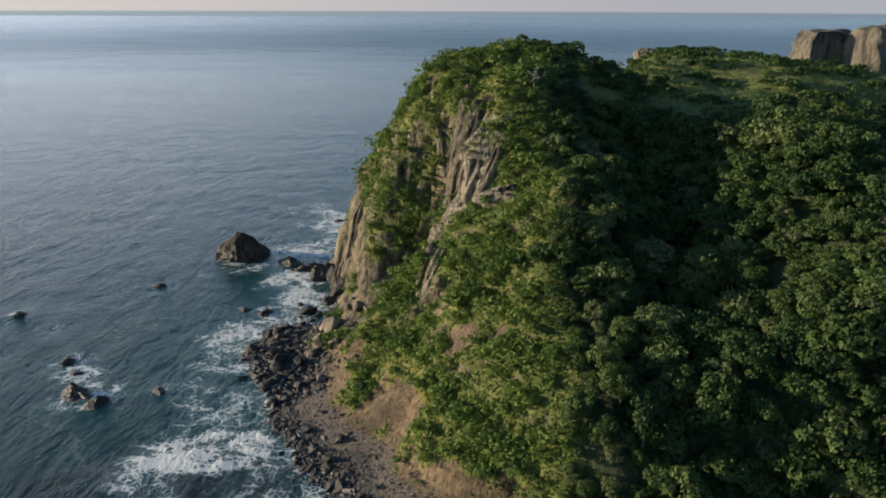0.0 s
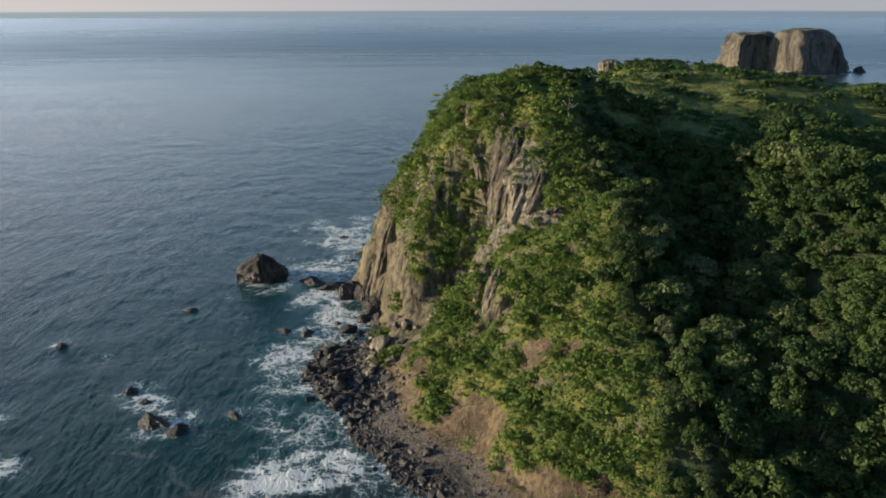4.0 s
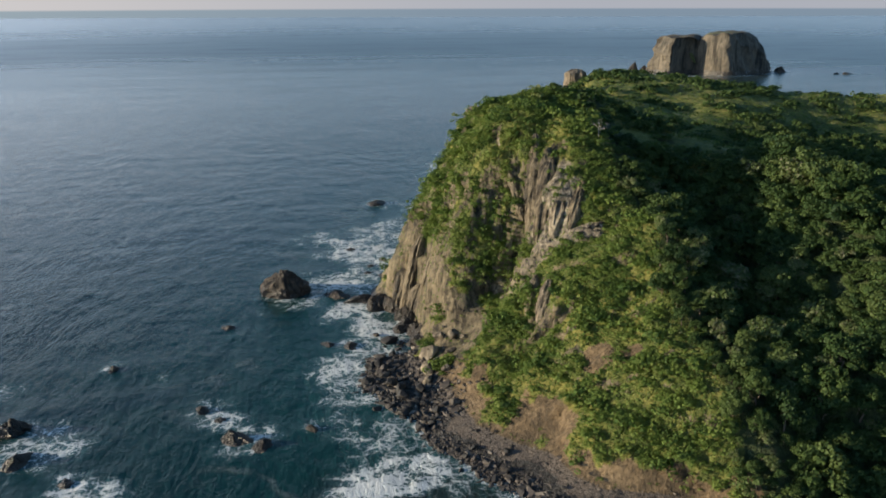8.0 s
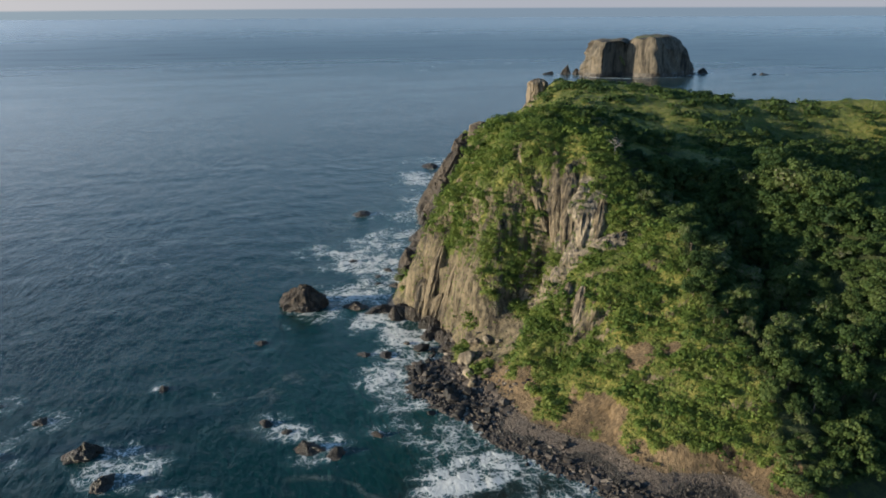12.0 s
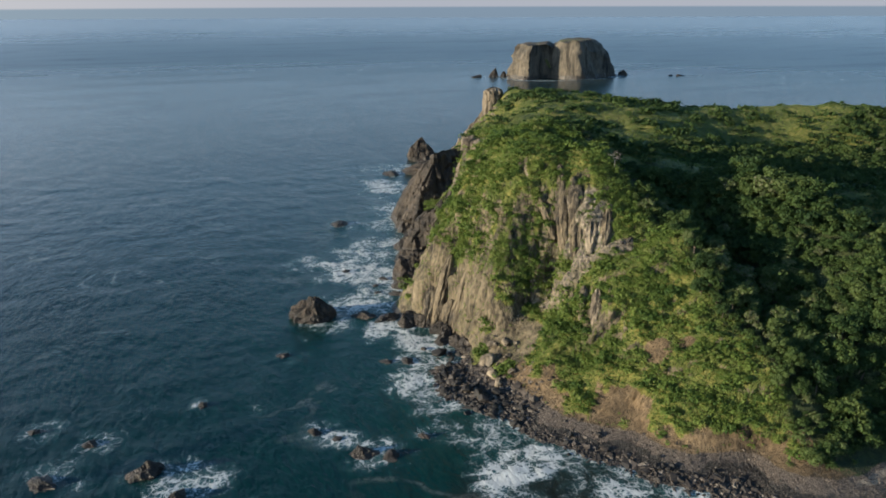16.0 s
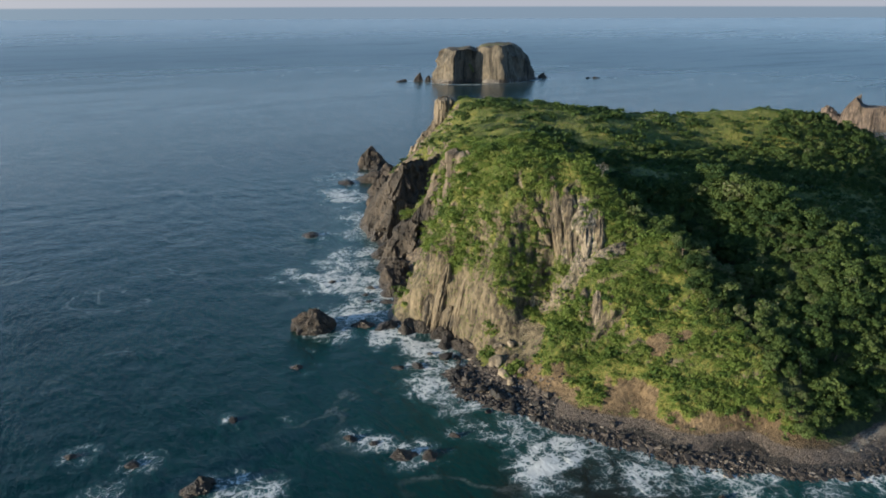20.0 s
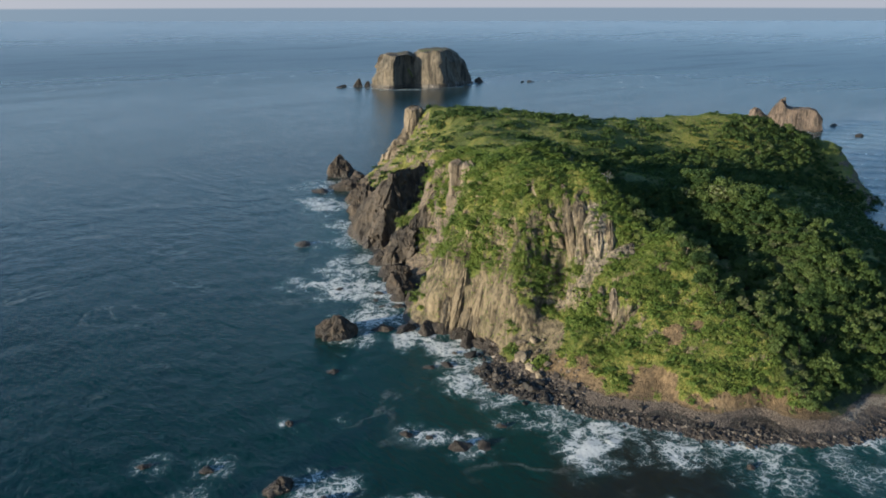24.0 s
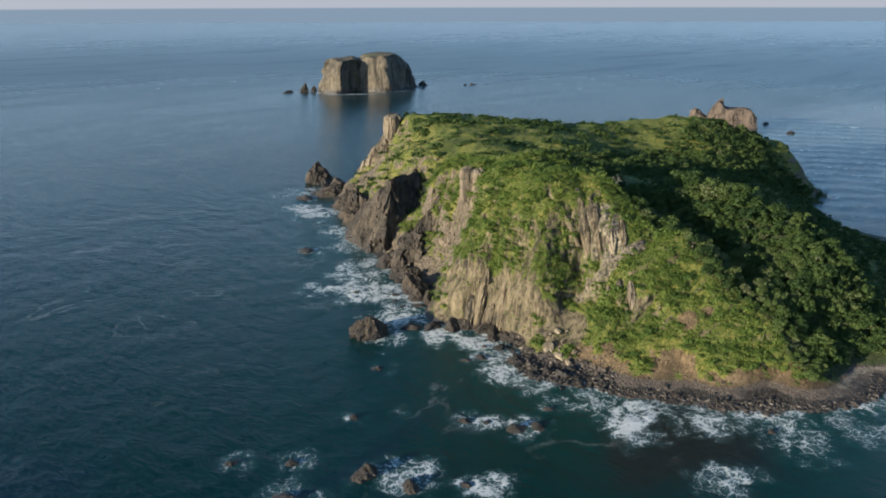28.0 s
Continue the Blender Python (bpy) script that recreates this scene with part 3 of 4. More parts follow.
def zones(p, n):
    """What covers the ground at p with normal n, each 0 to 1."""
    x, y, z = p.T
    w = fbm(p / 6.0, 3, 55)
    face = (x < crest_x(y) + 2) & (y < 262)
    low_cliff = smooth(27, 19, z + 9 * fbm(p * np.array([0.2, 0.2, 0.05]), 3, 59) + 4 * w - np.clip(-x - 18, 0, 10)) * smooth(170, 176, y + 3 * w) * smooth(0.75, 0.6, n[:, 2]) * smooth(262, 235, y) * (x < 2 - np.clip(184 - y, 0, 14) * 0.9)
    tower = blob(p, 6, 175, 45, (9.5, 12, 15)) * smooth(-0.42, 0.0, fbm(p * np.array([0.3, 0.3, 0.06]), 3, 57) + 0.15)
    columns = blob(p, 0, 151, 19, (7, 7, 8)) * smooth(-0.2, 0.3, fbm(p * np.array([0.3, 0.3, 0.06]), 3, 58))
    streaks = smooth(0.14, 0.42, ridged(p * np.array([0.2, 0.2, 0.035]), 3, 77)) * smooth(0.7, 0.54, n[:, 2]) * face * smooth(8, 18, z)
    north = smooth(0.68, 0.52, n[:, 2]) * (y > 236) * (x < 150) * smooth(-0.15, 0.25, ridged(p * np.array([0.07, 0.07, 0.03]), 3, 79) + 0.25 - np.clip(z - 25, 0, 30) / 60.0)
    north = np.maximum(north, smooth(15, 8, z + 5 * w) * (y > 238) * (x < 110))
    north = np.maximum(north, blob(p, 80, 416, 20, (30, 15, 26)) * smooth(-0.5, 0.0, w + 0.2))
    east = smooth(0.7, 0.55, n[:, 2]) * (x > 270)
    bare = np.clip(np.maximum.reduce([low_cliff, tower, columns, 0.75 * streaks, north, east]), 0, 1)
    fan = smooth(0.35, 0.65, blob(p, -17, 173.5, 8.5, (10, 10, 9)) + 0.4 * w)
    scar = np.maximum(blob(p, 3.6, 131.8, 19.5, (4.6, 4.2, 4.2)), blob(p, 9.6, 127.5, 22, (3.0, 3.0, 3.4)))
    bank = smooth(8.4, 5.2, z + 10 * w - 2.0 * blob(p, -9, 131, 6, (9, 9, 6))) * smooth(1.8, 3.2, z) * (x < 32) * (y < 165) * smooth(-34, -30, x) * smooth(34, 14, x + 8 * w)
    track = track_over(p, w)
    soil = np.maximum.reduce([0.25 * fan, scar, bank, 0.4 * track])
    bare = np.maximum.reduce([bare, fan, track])
    beach = smooth(3.3, 2.4, z + 0.5 * w) * ((y < 176) | (x > 200))
    wet = smooth(2.6, 0.9, z + 1.2 * w) * np.where(y > 150, 1.0, smooth(2.0, 1.0, z + 0.8 * w))
    grass = np.maximum(((y > 205) & ~((x < 52) & (y < 250) & (z > 45) & (w > -0.2))) * 1.0, face * 0.85)
    brown = smooth(236, 248, y + 6 * w) * (x < 160) + (x > 260) * 1.0
    grass = np.maximum(grass, (((x > 82) & (y > 60)) | ((y > 176 + 6 * w) & (x > 36))) * 0.9)
    grey = np.maximum(blob(p, 6, 174, 42, (12, 11, 17)), 0.8 * track)
    drift = smooth(0.45, 0.12, np.abs(z + 0.35 * w - 2.25)) * (x > 8) * (y < 110) * smooth(5, 35, x + 20 * w)
    return dict(drift=drift, bare=bare, soil=soil, beach=beach, wet=wet, grass=grass, brown=brown, grey=grey)


G[:, 2] += 1.3 * track_over(G, fbm(G / 6.0, 3, 55))
N1 = grid_normals(G, GX.shape)
Z = zones(G, N1)
F = grid_faces(len(gx), len(gy))
F = F[(G[F, 2].max(1) > -3.5)]
used, F = np.unique(F, return_inverse=True)
F = F.reshape(-1, 4)
G, N1 = G[used], N1[used]
Z = {k: v[used] for k, v in Z.items()}
headland = tagged(new("headland", mesh_from("headland", G, F, GROUND, **Z)), "green headland with tan rock cliffs and a grey pebble beach", "headland", kind="structure")

# ---- rocks in and by the sea ----
def ico(level):
    bm = bmesh.new()
    bmesh.ops.create_icosphere(bm, subdivisions=level, radius=1)
    v = np.array([q.co[:] for q in bm.verts])
    f = np.array([[q.index for q in g.verts] for g in bm.faces])
    bm.free()
    return v, f


ICO = {k: ico(k) for k in (2, 3, 4, 5)}


def rock_mesh(name, size, seed, mat, level=4, rough=0.22, flutes=0.08, point=0.0, cuts=16):
    """A broken rock: a ball cut flat by joints, roughened, drawn up towards a point."""
    v, f = ICO[level]
    r = np.random.default_rng(seed)
    planes = r.normal(size=(cuts, 3))
    planes /= np.linalg.norm(planes, axis=1, keepdims=True)
    depth = r.uniform(0.62, 0.98, cuts)
    warp = v + 0.10 * np.stack([fbm(v * 2.5, 2, seed + k) for k in range(3)], 1)
    rad = np.minimum((depth[None] / np.maximum(warp @ planes.T, 0.05)).min(1), 1.25)
    rad = rad + rough * (0.6 * fbm(v * 2.2, 3, seed) + 0.45 * ridged(v * 4.5, 3, seed + 5)) + flutes * ridged(v * np.array([5, 5, 0.8]), 3, seed + 9)
    d = v * rad[:, None]
    up = np.clip(d[:, 2], 0, 1.4)
    d[:, :2] *= (1 - point * up / 1.4)[:, None]
    d[:, :2] += 0.15 * up[:, None] * np.array([math.sin(seed), math.cos(seed * 1.7)])
    return mesh_from(name, d * np.array(size), f, mat, smooth_faces=False)


def sea_rock(name, label, x, y, z, size, seed, mat=None, turn=0, level=4, group="", **kw):
    ob = new(name, rock_mesh(name, size, seed, mat or ROCK_DARK, level, **kw))
    ob.matrix_world = pose(x, y, z, 0, 0, turn)
    tagged(ob, label, "rock", group)
    ROCKS.append((x, y, max(size[0], size[1])))
    return ob


ROCKS = []
sea_rock("stack_rock", "large dark rock standing in the sea off the cliff", -66, 240, 0, (10, 7.5, 9), 3, turn=-20, level=5, point=0.6, rough=0.3)
for row in ((-113, 189, 2.2, 1.6, 1), (-86.8, 161.5, 2.6, 1.8, 2), (-78.5, 146.6, 4.0, 2.4, 3), (-71.5, 142.5, 3.0, 2.2, 4), (-82, 156, 2.2, 1.2, 5), (-60.5, 147.3, 2.2, 2.0, 6), (-130, 160.5, 5.6, 4.8, 7),
            (-124.5, 146.5, 3.2, 3.2, 8), (-154, 166, 4.6, 2.6, 9), (-156.8, 193.5, 2.3, 1.6, 10), (-143, 181, 2.4, 1.5, 11), (-112, 136, 2.4, 1.2, 12), (-48.5, 234, 4.2, 3.2, 13), (-40.5, 228, 5.2, 3.4, 14),
            (-48, 192, 3.0, 1.4, 15), (-54, 194.5, 2.6, 1.1, 16), (-83.5, 213, 2.6, 1.3, 17), (-21, 356, 6.5, 3.2, 18), (46.5, 460, 7, 4.2, 19), (62, 465.5, 6, 3.6, 20), (-40, 284, 2.4, 1.1, 21),
            (-34, 262, 2.6, 1.3, 22), (-29, 268, 2.8, 1.6, 23), (-36, 254, 2.2, 1.2, 24), (-18, 87, 1.8, 1.4, 25), (-30, 250, 3.2, 2.0, 26)):
    rx, ry, rr, rh, rs = row
    sea_rock("sea_rock", "dark wet rock awash in the sea", rx, ry, -0.2, (rr, rr * 0.75, rh * 0.75), rs * 7, turn=rs * 53, level=4, group="rocks awash off the headland", point=0.8, rough=0.42)
for ox, oy, os_, oh, seed in ((-17, 266, 8, 8, 31), (-24, 258, 5, 4.5, 32), (-9, 284, 7, 6, 33), (-3, 304, 8, 7, 35), (5, 297, 8, 9, 36), (-10, 276, 6, 7, 34), (4, 312, 6, 5, 30), (-14, 268, 5, 4, 29), (-6, 286, 5, 5, 28), (0, 303, 6, 6, 27), (-19, 262, 3, 2.4, 26), (-16, 281, 2.6, 2, 25), (-33, 222, 7, 4.5, 37), (-27, 214, 5, 3.6, 38), (-30, 230, 6, 5, 39), (-26, 238, 6, 5.5, 40), (-22, 250, 6, 6, 42), (-31, 217, 5, 4.5, 57), (-29, 209, 4.5, 3.6, 58), (-28, 204, 4, 4.4, 59), (-27, 198.5, 4.5, 3.4, 60), (-26.5, 194, 3.6, 3.8, 61), (-28, 190, 4, 2.8, 62), (-25, 186.5, 3.6, 3.2, 63), (-31, 200, 3, 1.8, 64), (-24, 182, 3.2, 2.6, 65)):
    sea_rock("rock_outcrop", "dark jagged rock at the foot of the cliff", ox, oy, 0, (os_, os_ * 0.75, oh), seed, turn=seed * 31, group="dark rocks along the cliff foot", point=0.25)
for ox, oy, ox_, oy_, oh, seed, at in ((44, 392, 13, 15, 18, 47, -35), (36, 380, 9, 10, 13, 48, 10), (54, 416, 10, 14, 15, 49, 5)):
    sea_rock("rock_spur", "dark rock spur that juts from the cliff into the sea", ox, oy, 0, (ox_, oy_, oh), seed, turn=at, level=5, group="dark rock spurs", point=0.45, flutes=0.14, rough=0.3)
for ox, oy, os_, oh, seed in ((66, 452, 10, 7, 51), (78, 464, 9, 6, 52), (88, 476, 9, 7, 54), (74, 474, 6, 4, 55)):
    sea_rock("rock_outcrop", "low dark rocks running out from the point", ox, oy, 0, (os_, os_ * 0.7, oh), seed, turn=seed * 17, group="dark rocks off the point", point=0.3)
sea_rock("stack_rock", "pointed dark rock off the point", 85, 497, 0, (11, 9, 12.5), 53, level=5, point=0.45, rough=0.35)


def cliff_rib(base, top, radius, seed, mat=None, name="rock_rib", label="weathered tan rock rib on the cliff face", group="rock ribs on the cliff face", blunt=4.0):
    """A fluted rib of rock that stands out of a cliff face."""
    na, nr = (72, 64) if radius > 4 else (30, 26)
    a, b = np.array(base, float), np.array(top, float)
    ang = np.linspace(0, 2 * np.pi, na, endpoint=False)
    rings = []
    for k in range(nr):
        h = k / (nr - 1)
        ends = min(1.0, 0.25 + 2.2 * h, (1.02 - h) * blunt) ** 0.6
        ring = xyz(np.cos(ang) * 1.4, np.sin(ang) * 1.4, h * np.linalg.norm(b - a) / radius * 0.12)
        rad = radius * ends * (1 + (0.13 if radius > 4 else 0.32) * ridged(ring * 1.6, 3, seed) + 0.16 * fbm(ring * np.array([4, 4, 9]), 3, seed + 2))
        if radius > 4:                        # joint blocks on the large ones
            cells = np.floor(ring * np.array([1.9, 1.9, 11.0]) + 0.3 * fbm(ring * 2.5, 2, seed + 6)[:, None]).astype(np.int64)
            rad = rad * (1 + 0.10 * lattice(*cells.T, seed + 7))
        c = a + (b - a) * h
        rings.append(xyz(c[0] + rad * np.cos(ang), c[1] + rad * np.sin(ang), c[2] + 0.25 * radius * fbm(ring * 2, 2, seed + 4)))
    i = np.arange(na)
    faces = [np.stack([k * na + i, k * na + (i + 1) % na, (k + 1) * na + (i + 1) % na, (k + 1) * na + i], 1) for k in range(nr - 1)]
    ob = new(name, mesh_from(name, np.concatenate(rings), np.concatenate(faces), mat or ROCK_TAN, smooth_faces=False))
    return tagged(ob, label, "rock", group)


def buttress(label, foot, ridge, seed, mat, bulge=0.85):
    """A massive faceted spur: its foot is a ring of corners (x, y), and it climbs to a ridge between two points (x, y, z)."""
    na, nr = 300, 64
    o = np.array(foot, float)
    closed = np.concatenate([o, o[:1]])
    run = np.concatenate([[0], np.cumsum(np.linalg.norm(np.diff(closed, axis=0), axis=1))])
    at = np.linspace(0, run[-1], na, endpoint=False)
    ring = np.stack([np.interp(at, run, closed[:, 0]), np.interp(at, run, closed[:, 1])], 1)
    a, b = np.array(ridge[0], float), np.array(ridge[1], float)
    t = np.clip(((ring - a[:2]) @ (b - a)[:2]) / ((b - a)[:2] @ (b - a)[:2]), 0, 1)
    crest = a + t[:, None] * (b - a)
    h = np.linspace(0, 1, nr)[:, None]
    xy = ring[None] * (1 - h)[..., None] + crest[None, :, :2] * h[..., None]
    p = xyz(xy[..., 0], xy[..., 1], -3 + (crest[None, :, 2] + 3) * h ** bulge)
    out = ring - crest[:, :2]
    out = np.tile(out / np.linalg.norm(out, axis=1, keepdims=True), (nr, 1))
    ease = np.repeat(smooth(1.0, 0.75, h[:, 0]), na)
    skew = p @ np.array([[0.9, 0.3, 0.25], [-0.3, 0.85, 0.35], [-0.35, -0.4, 0.85]])
    warp = 0.3 * fbm(p / 6.0, 2, seed + 8)[:, None]
    block = sum(w * lattice(*np.floor(skew / np.array(c) + warp).astype(np.int64).T, seed + k) for k, (w, c) in enumerate(((1.6, (9.0, 8.0, 17.0)), (0.8, (4.5, 4.0, 8.0)), (0.35, (2.0, 1.8, 3.6)))))
    push = 2.6 * ridged(p * np.array([0.09, 0.09, 0.035]), 2, seed + 3) + 1.2 * ridged(p * np.array([0.3, 0.3, 0.12]), 3, seed + 5) + block
    p[:, :2] += out * (push * (0.35 + 0.65 * ease))[:, None]
    p[:, 2] += (0.9 * fbm(p / 3.0, 3, seed + 7) + 0.7 * block) * smooth(0, 4, p[:, 2])
    i = np.arange(na)
    faces = [np.stack([k * na + i, k * na + (i + 1) % na, (k + 1) * na + (i + 1) % na, (k + 1) * na + i], 1) for k in range(nr - 1)]
    ob = new("rock_spur", mesh_from("rock_spur", p, np.concatenate(faces), mat, smooth_faces=False))
    return tagged(ob, label, "rock", "dark rock spurs")


buttress("dark rock spur that juts from the cliff into the sea", [(14, 369), (7, 352), (3, 334), (4, 317), (22, 319.5), (44, 325), (66, 335), (58, 354), (28, 362)], [(25, 334, 37), (50, 341, 39)], 41, ROCK_SPUR)
buttress("brown slabby rock spur below the cliff", [(-6, 304), (-8, 293), (0, 280), (14, 272), (34, 276), (34, 294), (10, 306)], [(5, 294, 20), (25, 285, 46)], 43, ROCK_SPUR)
buttress("brown rock ridge under the edge of the plateau", [(12, 306), (14, 293), (28, 284), (44, 286), (46, 298), (28, 306)], [(20, 297, 33), (38, 292, 50)], 45, ROCK_FLANK)
buttress("tan cliff ridge below the rock pillar", [(84, 457), (76, 436), (90, 416), (115, 410), (138, 420), (134, 452), (108, 468)], [(107, 440, 43), (121, 437, 50)], 47, ROCK_FLANK, 0.8)
for k, (rx, ry, rz, tx, ty, tz, rr) in enumerate((
        (2.0, 177.5, 33, 6.3, 189.5, 61, 2.1), (2.4, 172, 34, 8.4, 181.5, 56, 2.4), (5.2, 168.5, 37, 11, 176.5, 53, 2.1), (8.8, 166, 40, 14.5, 173, 51.5, 1.7),
        (1.2, 183, 38, -1.0, 190, 52, 1.3), (-0.8, 189, 50, -2.0, 201, 63, 1.2), (4.2, 174.5, 40, 8, 184, 58, 1.7), (-5.2, 157, 20, -1.9, 160.3, 30, 1.3),
        (-3.7, 151.8, 20, 0, 156.2, 30, 1.4), (-1.6, 147.4, 19.5, 2.5, 151.7, 29.5, 1.2), (-6.4, 161, 19, -3.5, 164, 27, 1.1))):
    cliff_rib((rx, ry, rz), (tx, ty, tz), rr, 800 + 7 * k, ROCK_PALE if k % 3 == 2 else ROCK_TAN, label="pale weathered rock rib on the cliff face")
for k, (rx, ry, rz, tx, ty, tz, rr) in enumerate((
        (-28, 214, 1, -22, 213, 27, 2.4), (-25.5, 203, 2, -19, 204, 25, 2.0), (-24.5, 195, 3, -17.5, 196, 23, 1.8), (-20.5, 187, 5, -12.5, 188.5, 21, 1.6), (-29, 221, 1, -23, 222, 27, 2.6), (-31, 216, 0, -27, 217, 15, 2.0))):
    cliff_rib((rx, ry, rz), (tx, ty, tz), rr, 900 + 7 * k)
cliff_rib((6.2, 249.5, 30), (7.8, 250.5, 60.5), 6.6, 945, ROCK_FLANK, label="broad pale rock slab on the cliff edge", blunt=14.0)
rib_rng = np.random.default_rng(77)
for k, u in enumerate(np.linspace(0.02, 0.82, 10)):
    bx, by, bz = (np.interp(u, [0, 0.2, 0.4, 0.6, 0.8, 1], row) for row in ([-28.5, -28.8, -26.3, -25.2, -20.4, -13.6], [223, 213, 204, 195, 187.5, 181.5], [1, 1, 2, 3, 5, 9]))
    up = rib_rng.uniform(9, 20)
    cliff_rib((bx + rib_rng.normal() * 0.5, by, bz), (bx + up * 0.33, by + rib_rng.normal() * 0.8, bz + up), rib_rng.uniform(0.7, 2.1), 950 + 3 * k)
# ---- the island and the far islet ----
def mesa(name, outline, tops, seed, mat, batter=0.12, rugged=1.0, along=(0.83, -0.55)):
    """A cliffed rock: rings of corners that climb a fluted wall over the outline, then close over an uneven top."""
    na, nw, nt_ = 240, 30, 14
    o = np.array(outline, float)
    o = np.stack([0.76 * o + 0.24 * np.roll(o, -1, 0), 0.24 * o + 0.76 * np.roll(o, -1, 0)], 1).reshape(-1, 2)
    closed = np.concatenate([o, o[:1]])
    run = np.concatenate([[0], np.cumsum(np.linalg.norm(np.diff(closed, axis=0), axis=1))])
    at = np.linspace(0, run[-1], na, endpoint=False)
    ring = np.stack([np.interp(at, run, closed[:, 0]), np.interp(at, run, closed[:, 1])], 1)
    middle = o.mean(0)
    wide = np.abs(o - middle).max()
    rings = []
    for k in range(nw + nt_):
        h = min(k / (nw - 1), 1.0)
        s = 1 - batter * (0.6 * h + 0.4 * h ** 5) if k < nw else (0.98 - batter) * (1 - (k - nw + 1) / (nt_ + 0.5))
        flat_p = middle + (ring - middle) * s
        q = ring / wide
        push = 0.08 * ridged(xyz(q[:, 0] * 2.2 + 0.5 * h, q[:, 1] * 2.2, h * 0.5), 2, seed) + 0.06 * ridged(xyz(q[:, 0] * 4.5 + h, q[:, 1] * 4.5, h * 2.2), 4, seed + 4) + 0.07 * fbm(xyz(q[:, 0] * 5, q[:, 1] * 5, h * 4), 4, seed + 6)
        flat_p = middle + (flat_p - middle) * (1 + rugged * push * (1 if k < nw else 0.4))[:, None]
        pt = xyz(flat_p[:, 0], flat_p[:, 1], h * np.interp(flat_p @ np.array(along), *tops))
        pt[:, 2] += 0.045 * wide * fbm(pt / (0.17 * wide), 3, seed + 7) * (h > 0.1) - 3.0 * (k == 0)
        rings.append(pt)
    p = np.concatenate(rings)
    i = np.arange(na)
    faces = [np.stack([k * na + i, k * na + (i + 1) % na, (k + 1) * na + (i + 1) % na, (k + 1) * na + i], 1) for k in range(nw + nt_ - 1)]
    return mesh_from(name, p, np.concatenate(faces), mat, smooth_faces=False)


cliff_rib((112, 438, 20), (113, 438, 56.5), 6.2, 1023, ROCK_FLANK, name="rock_pillar", label="blunt tan rock pillar at the tip of the plateau", group="", blunt=14.0)
COAST = [(-86, 22), (-81, -8), (-73, -23), (-68, -23), (-50, -16), (-31, -8), (-26, -18), (-13, -43), (-3, -53), (4, -52), (26, -45), (52, -37), (80, -28), (88, -6), (60, 40), (-20, 55)]
AXIS = np.array([0.83, -0.55])            # along the island's long side
TOPS = ([-80, -70, -22, -14, -4, 41, 54, 66, 76, 86], [42, 48.5, 50, 45, 53, 55, 48, 38, 20, 7])
island = tagged(new("island"), "steep-sided flat-topped rocky island out at sea", "island")
island.matrix_world = pose(523, 995, 0)
part("cliff", mesa("cliff", COAST, TOPS, 71, ROCK_GREY, 0.2, 1.25), island)
cv, cf = ICO[4]
for tx, ty, tr, tl, drop in ((-42, 12, 24, 20, 0.0), (14, -2, 26, 24, 0.0), (-30, -6, 7, 9, 1.7)):
    q = cv * np.array([tr, tl, 2.0]) + np.array([tx, ty, 0])
    q[:, 2] += np.interp(q[:, :2] @ AXIS, *TOPS) - 1.0 + 1.2 * fbm(q / 6.0, 3, 73) + drop * (q[:, 1] - ty - tl)
    part("turf", mesh_from("turf", q, cf, TURF), island, "dry green turf")
for ix, iy, ir, ih in ((430, 1036, 8, 14), (442, 1030, 6, 10), (405, 1045, 10, 4), (690, 925, 8, 3), (680, 931, 4, 2), (622, 975, 9, 9)):
    sea_rock("sea_rock", "small dark rock beside the island", ix, iy, 0, (ir, ir * 0.6, ih), int(ix), level=3, group="rocks round the island", point=0.5)
islet = tagged(new("rock_islet", mesa("rock_islet", [(-19, 15), (-19, 8), (-12, -4), (0, -14), (8, -25), (17, -22), (17, -8), (4, 18), (-8, 26)], ([-26, -20, -13, -8, -3, 14, 20, 26], [12, 23, 31, 24, 22, 23, 21, 14]), 83, ROCK_RED, 0.1, 1.4, (0.45, -0.89))), "jagged reddish rock islet with a spire", "rock")
islet.matrix_world = pose(563, 400, 0)
ROCKS.append((563, 400, 20))
sea_rock("rock_islet", "pointed reddish rock on the islet", 558.5, 409.5, 12, (7, 6, 19), 87, ROCK_RED, level=4, point=0.7)
sea_rock("rock_islet", "low reddish rocks of the islet", 549, 431, 0, (13, 9, 15), 85, ROCK_RED, turn=-64, level=5, flutes=0.2)
sea_rock("rock_islet", "low dark reddish rocks of the islet", 541, 449, 0, (8, 6, 10), 89, ROCK_RED, turn=-64, level=4, flutes=0.2)
sea_rock("sea_rock", "small dark rock far out at sea", 624, 388, 0, (5, 3, 3), 91, level=3)
sea_rock("sea_rock", "small dark rock far out at sea", 582, 340, 0, (5, 3, 2.5), 92, level=3)

# ---- the sea ----
sx = axis((-215, 20, 1.1), (20, 120, 2.5))
sy = axis((60, 262, 1.1), (262, 500, 2.4))


def outwards(core, lo, hi):
    step, left, right = 3.0, [core[0]], [core[-1]]
    while left[-1] > lo:
        left.append(left[-1] - step)
        right.append(right[-1] + step)
        step *= 1.16
    return np.clip(np.concatenate([left[:0:-1], core, right[1:]]), lo, hi)


sx, sy = outwards(sx, -24000, 24000), outwards(sy, -24000, 24000)
sx = np.unique(np.concatenate([sx, axis((230, 700, 4.5))]))
sy = np.unique(np.concatenate([sy, axis((920, 1060, 4.0))]))
SX, SY = np.meshgrid(sx, sy)
S = xyz(SX, SY)


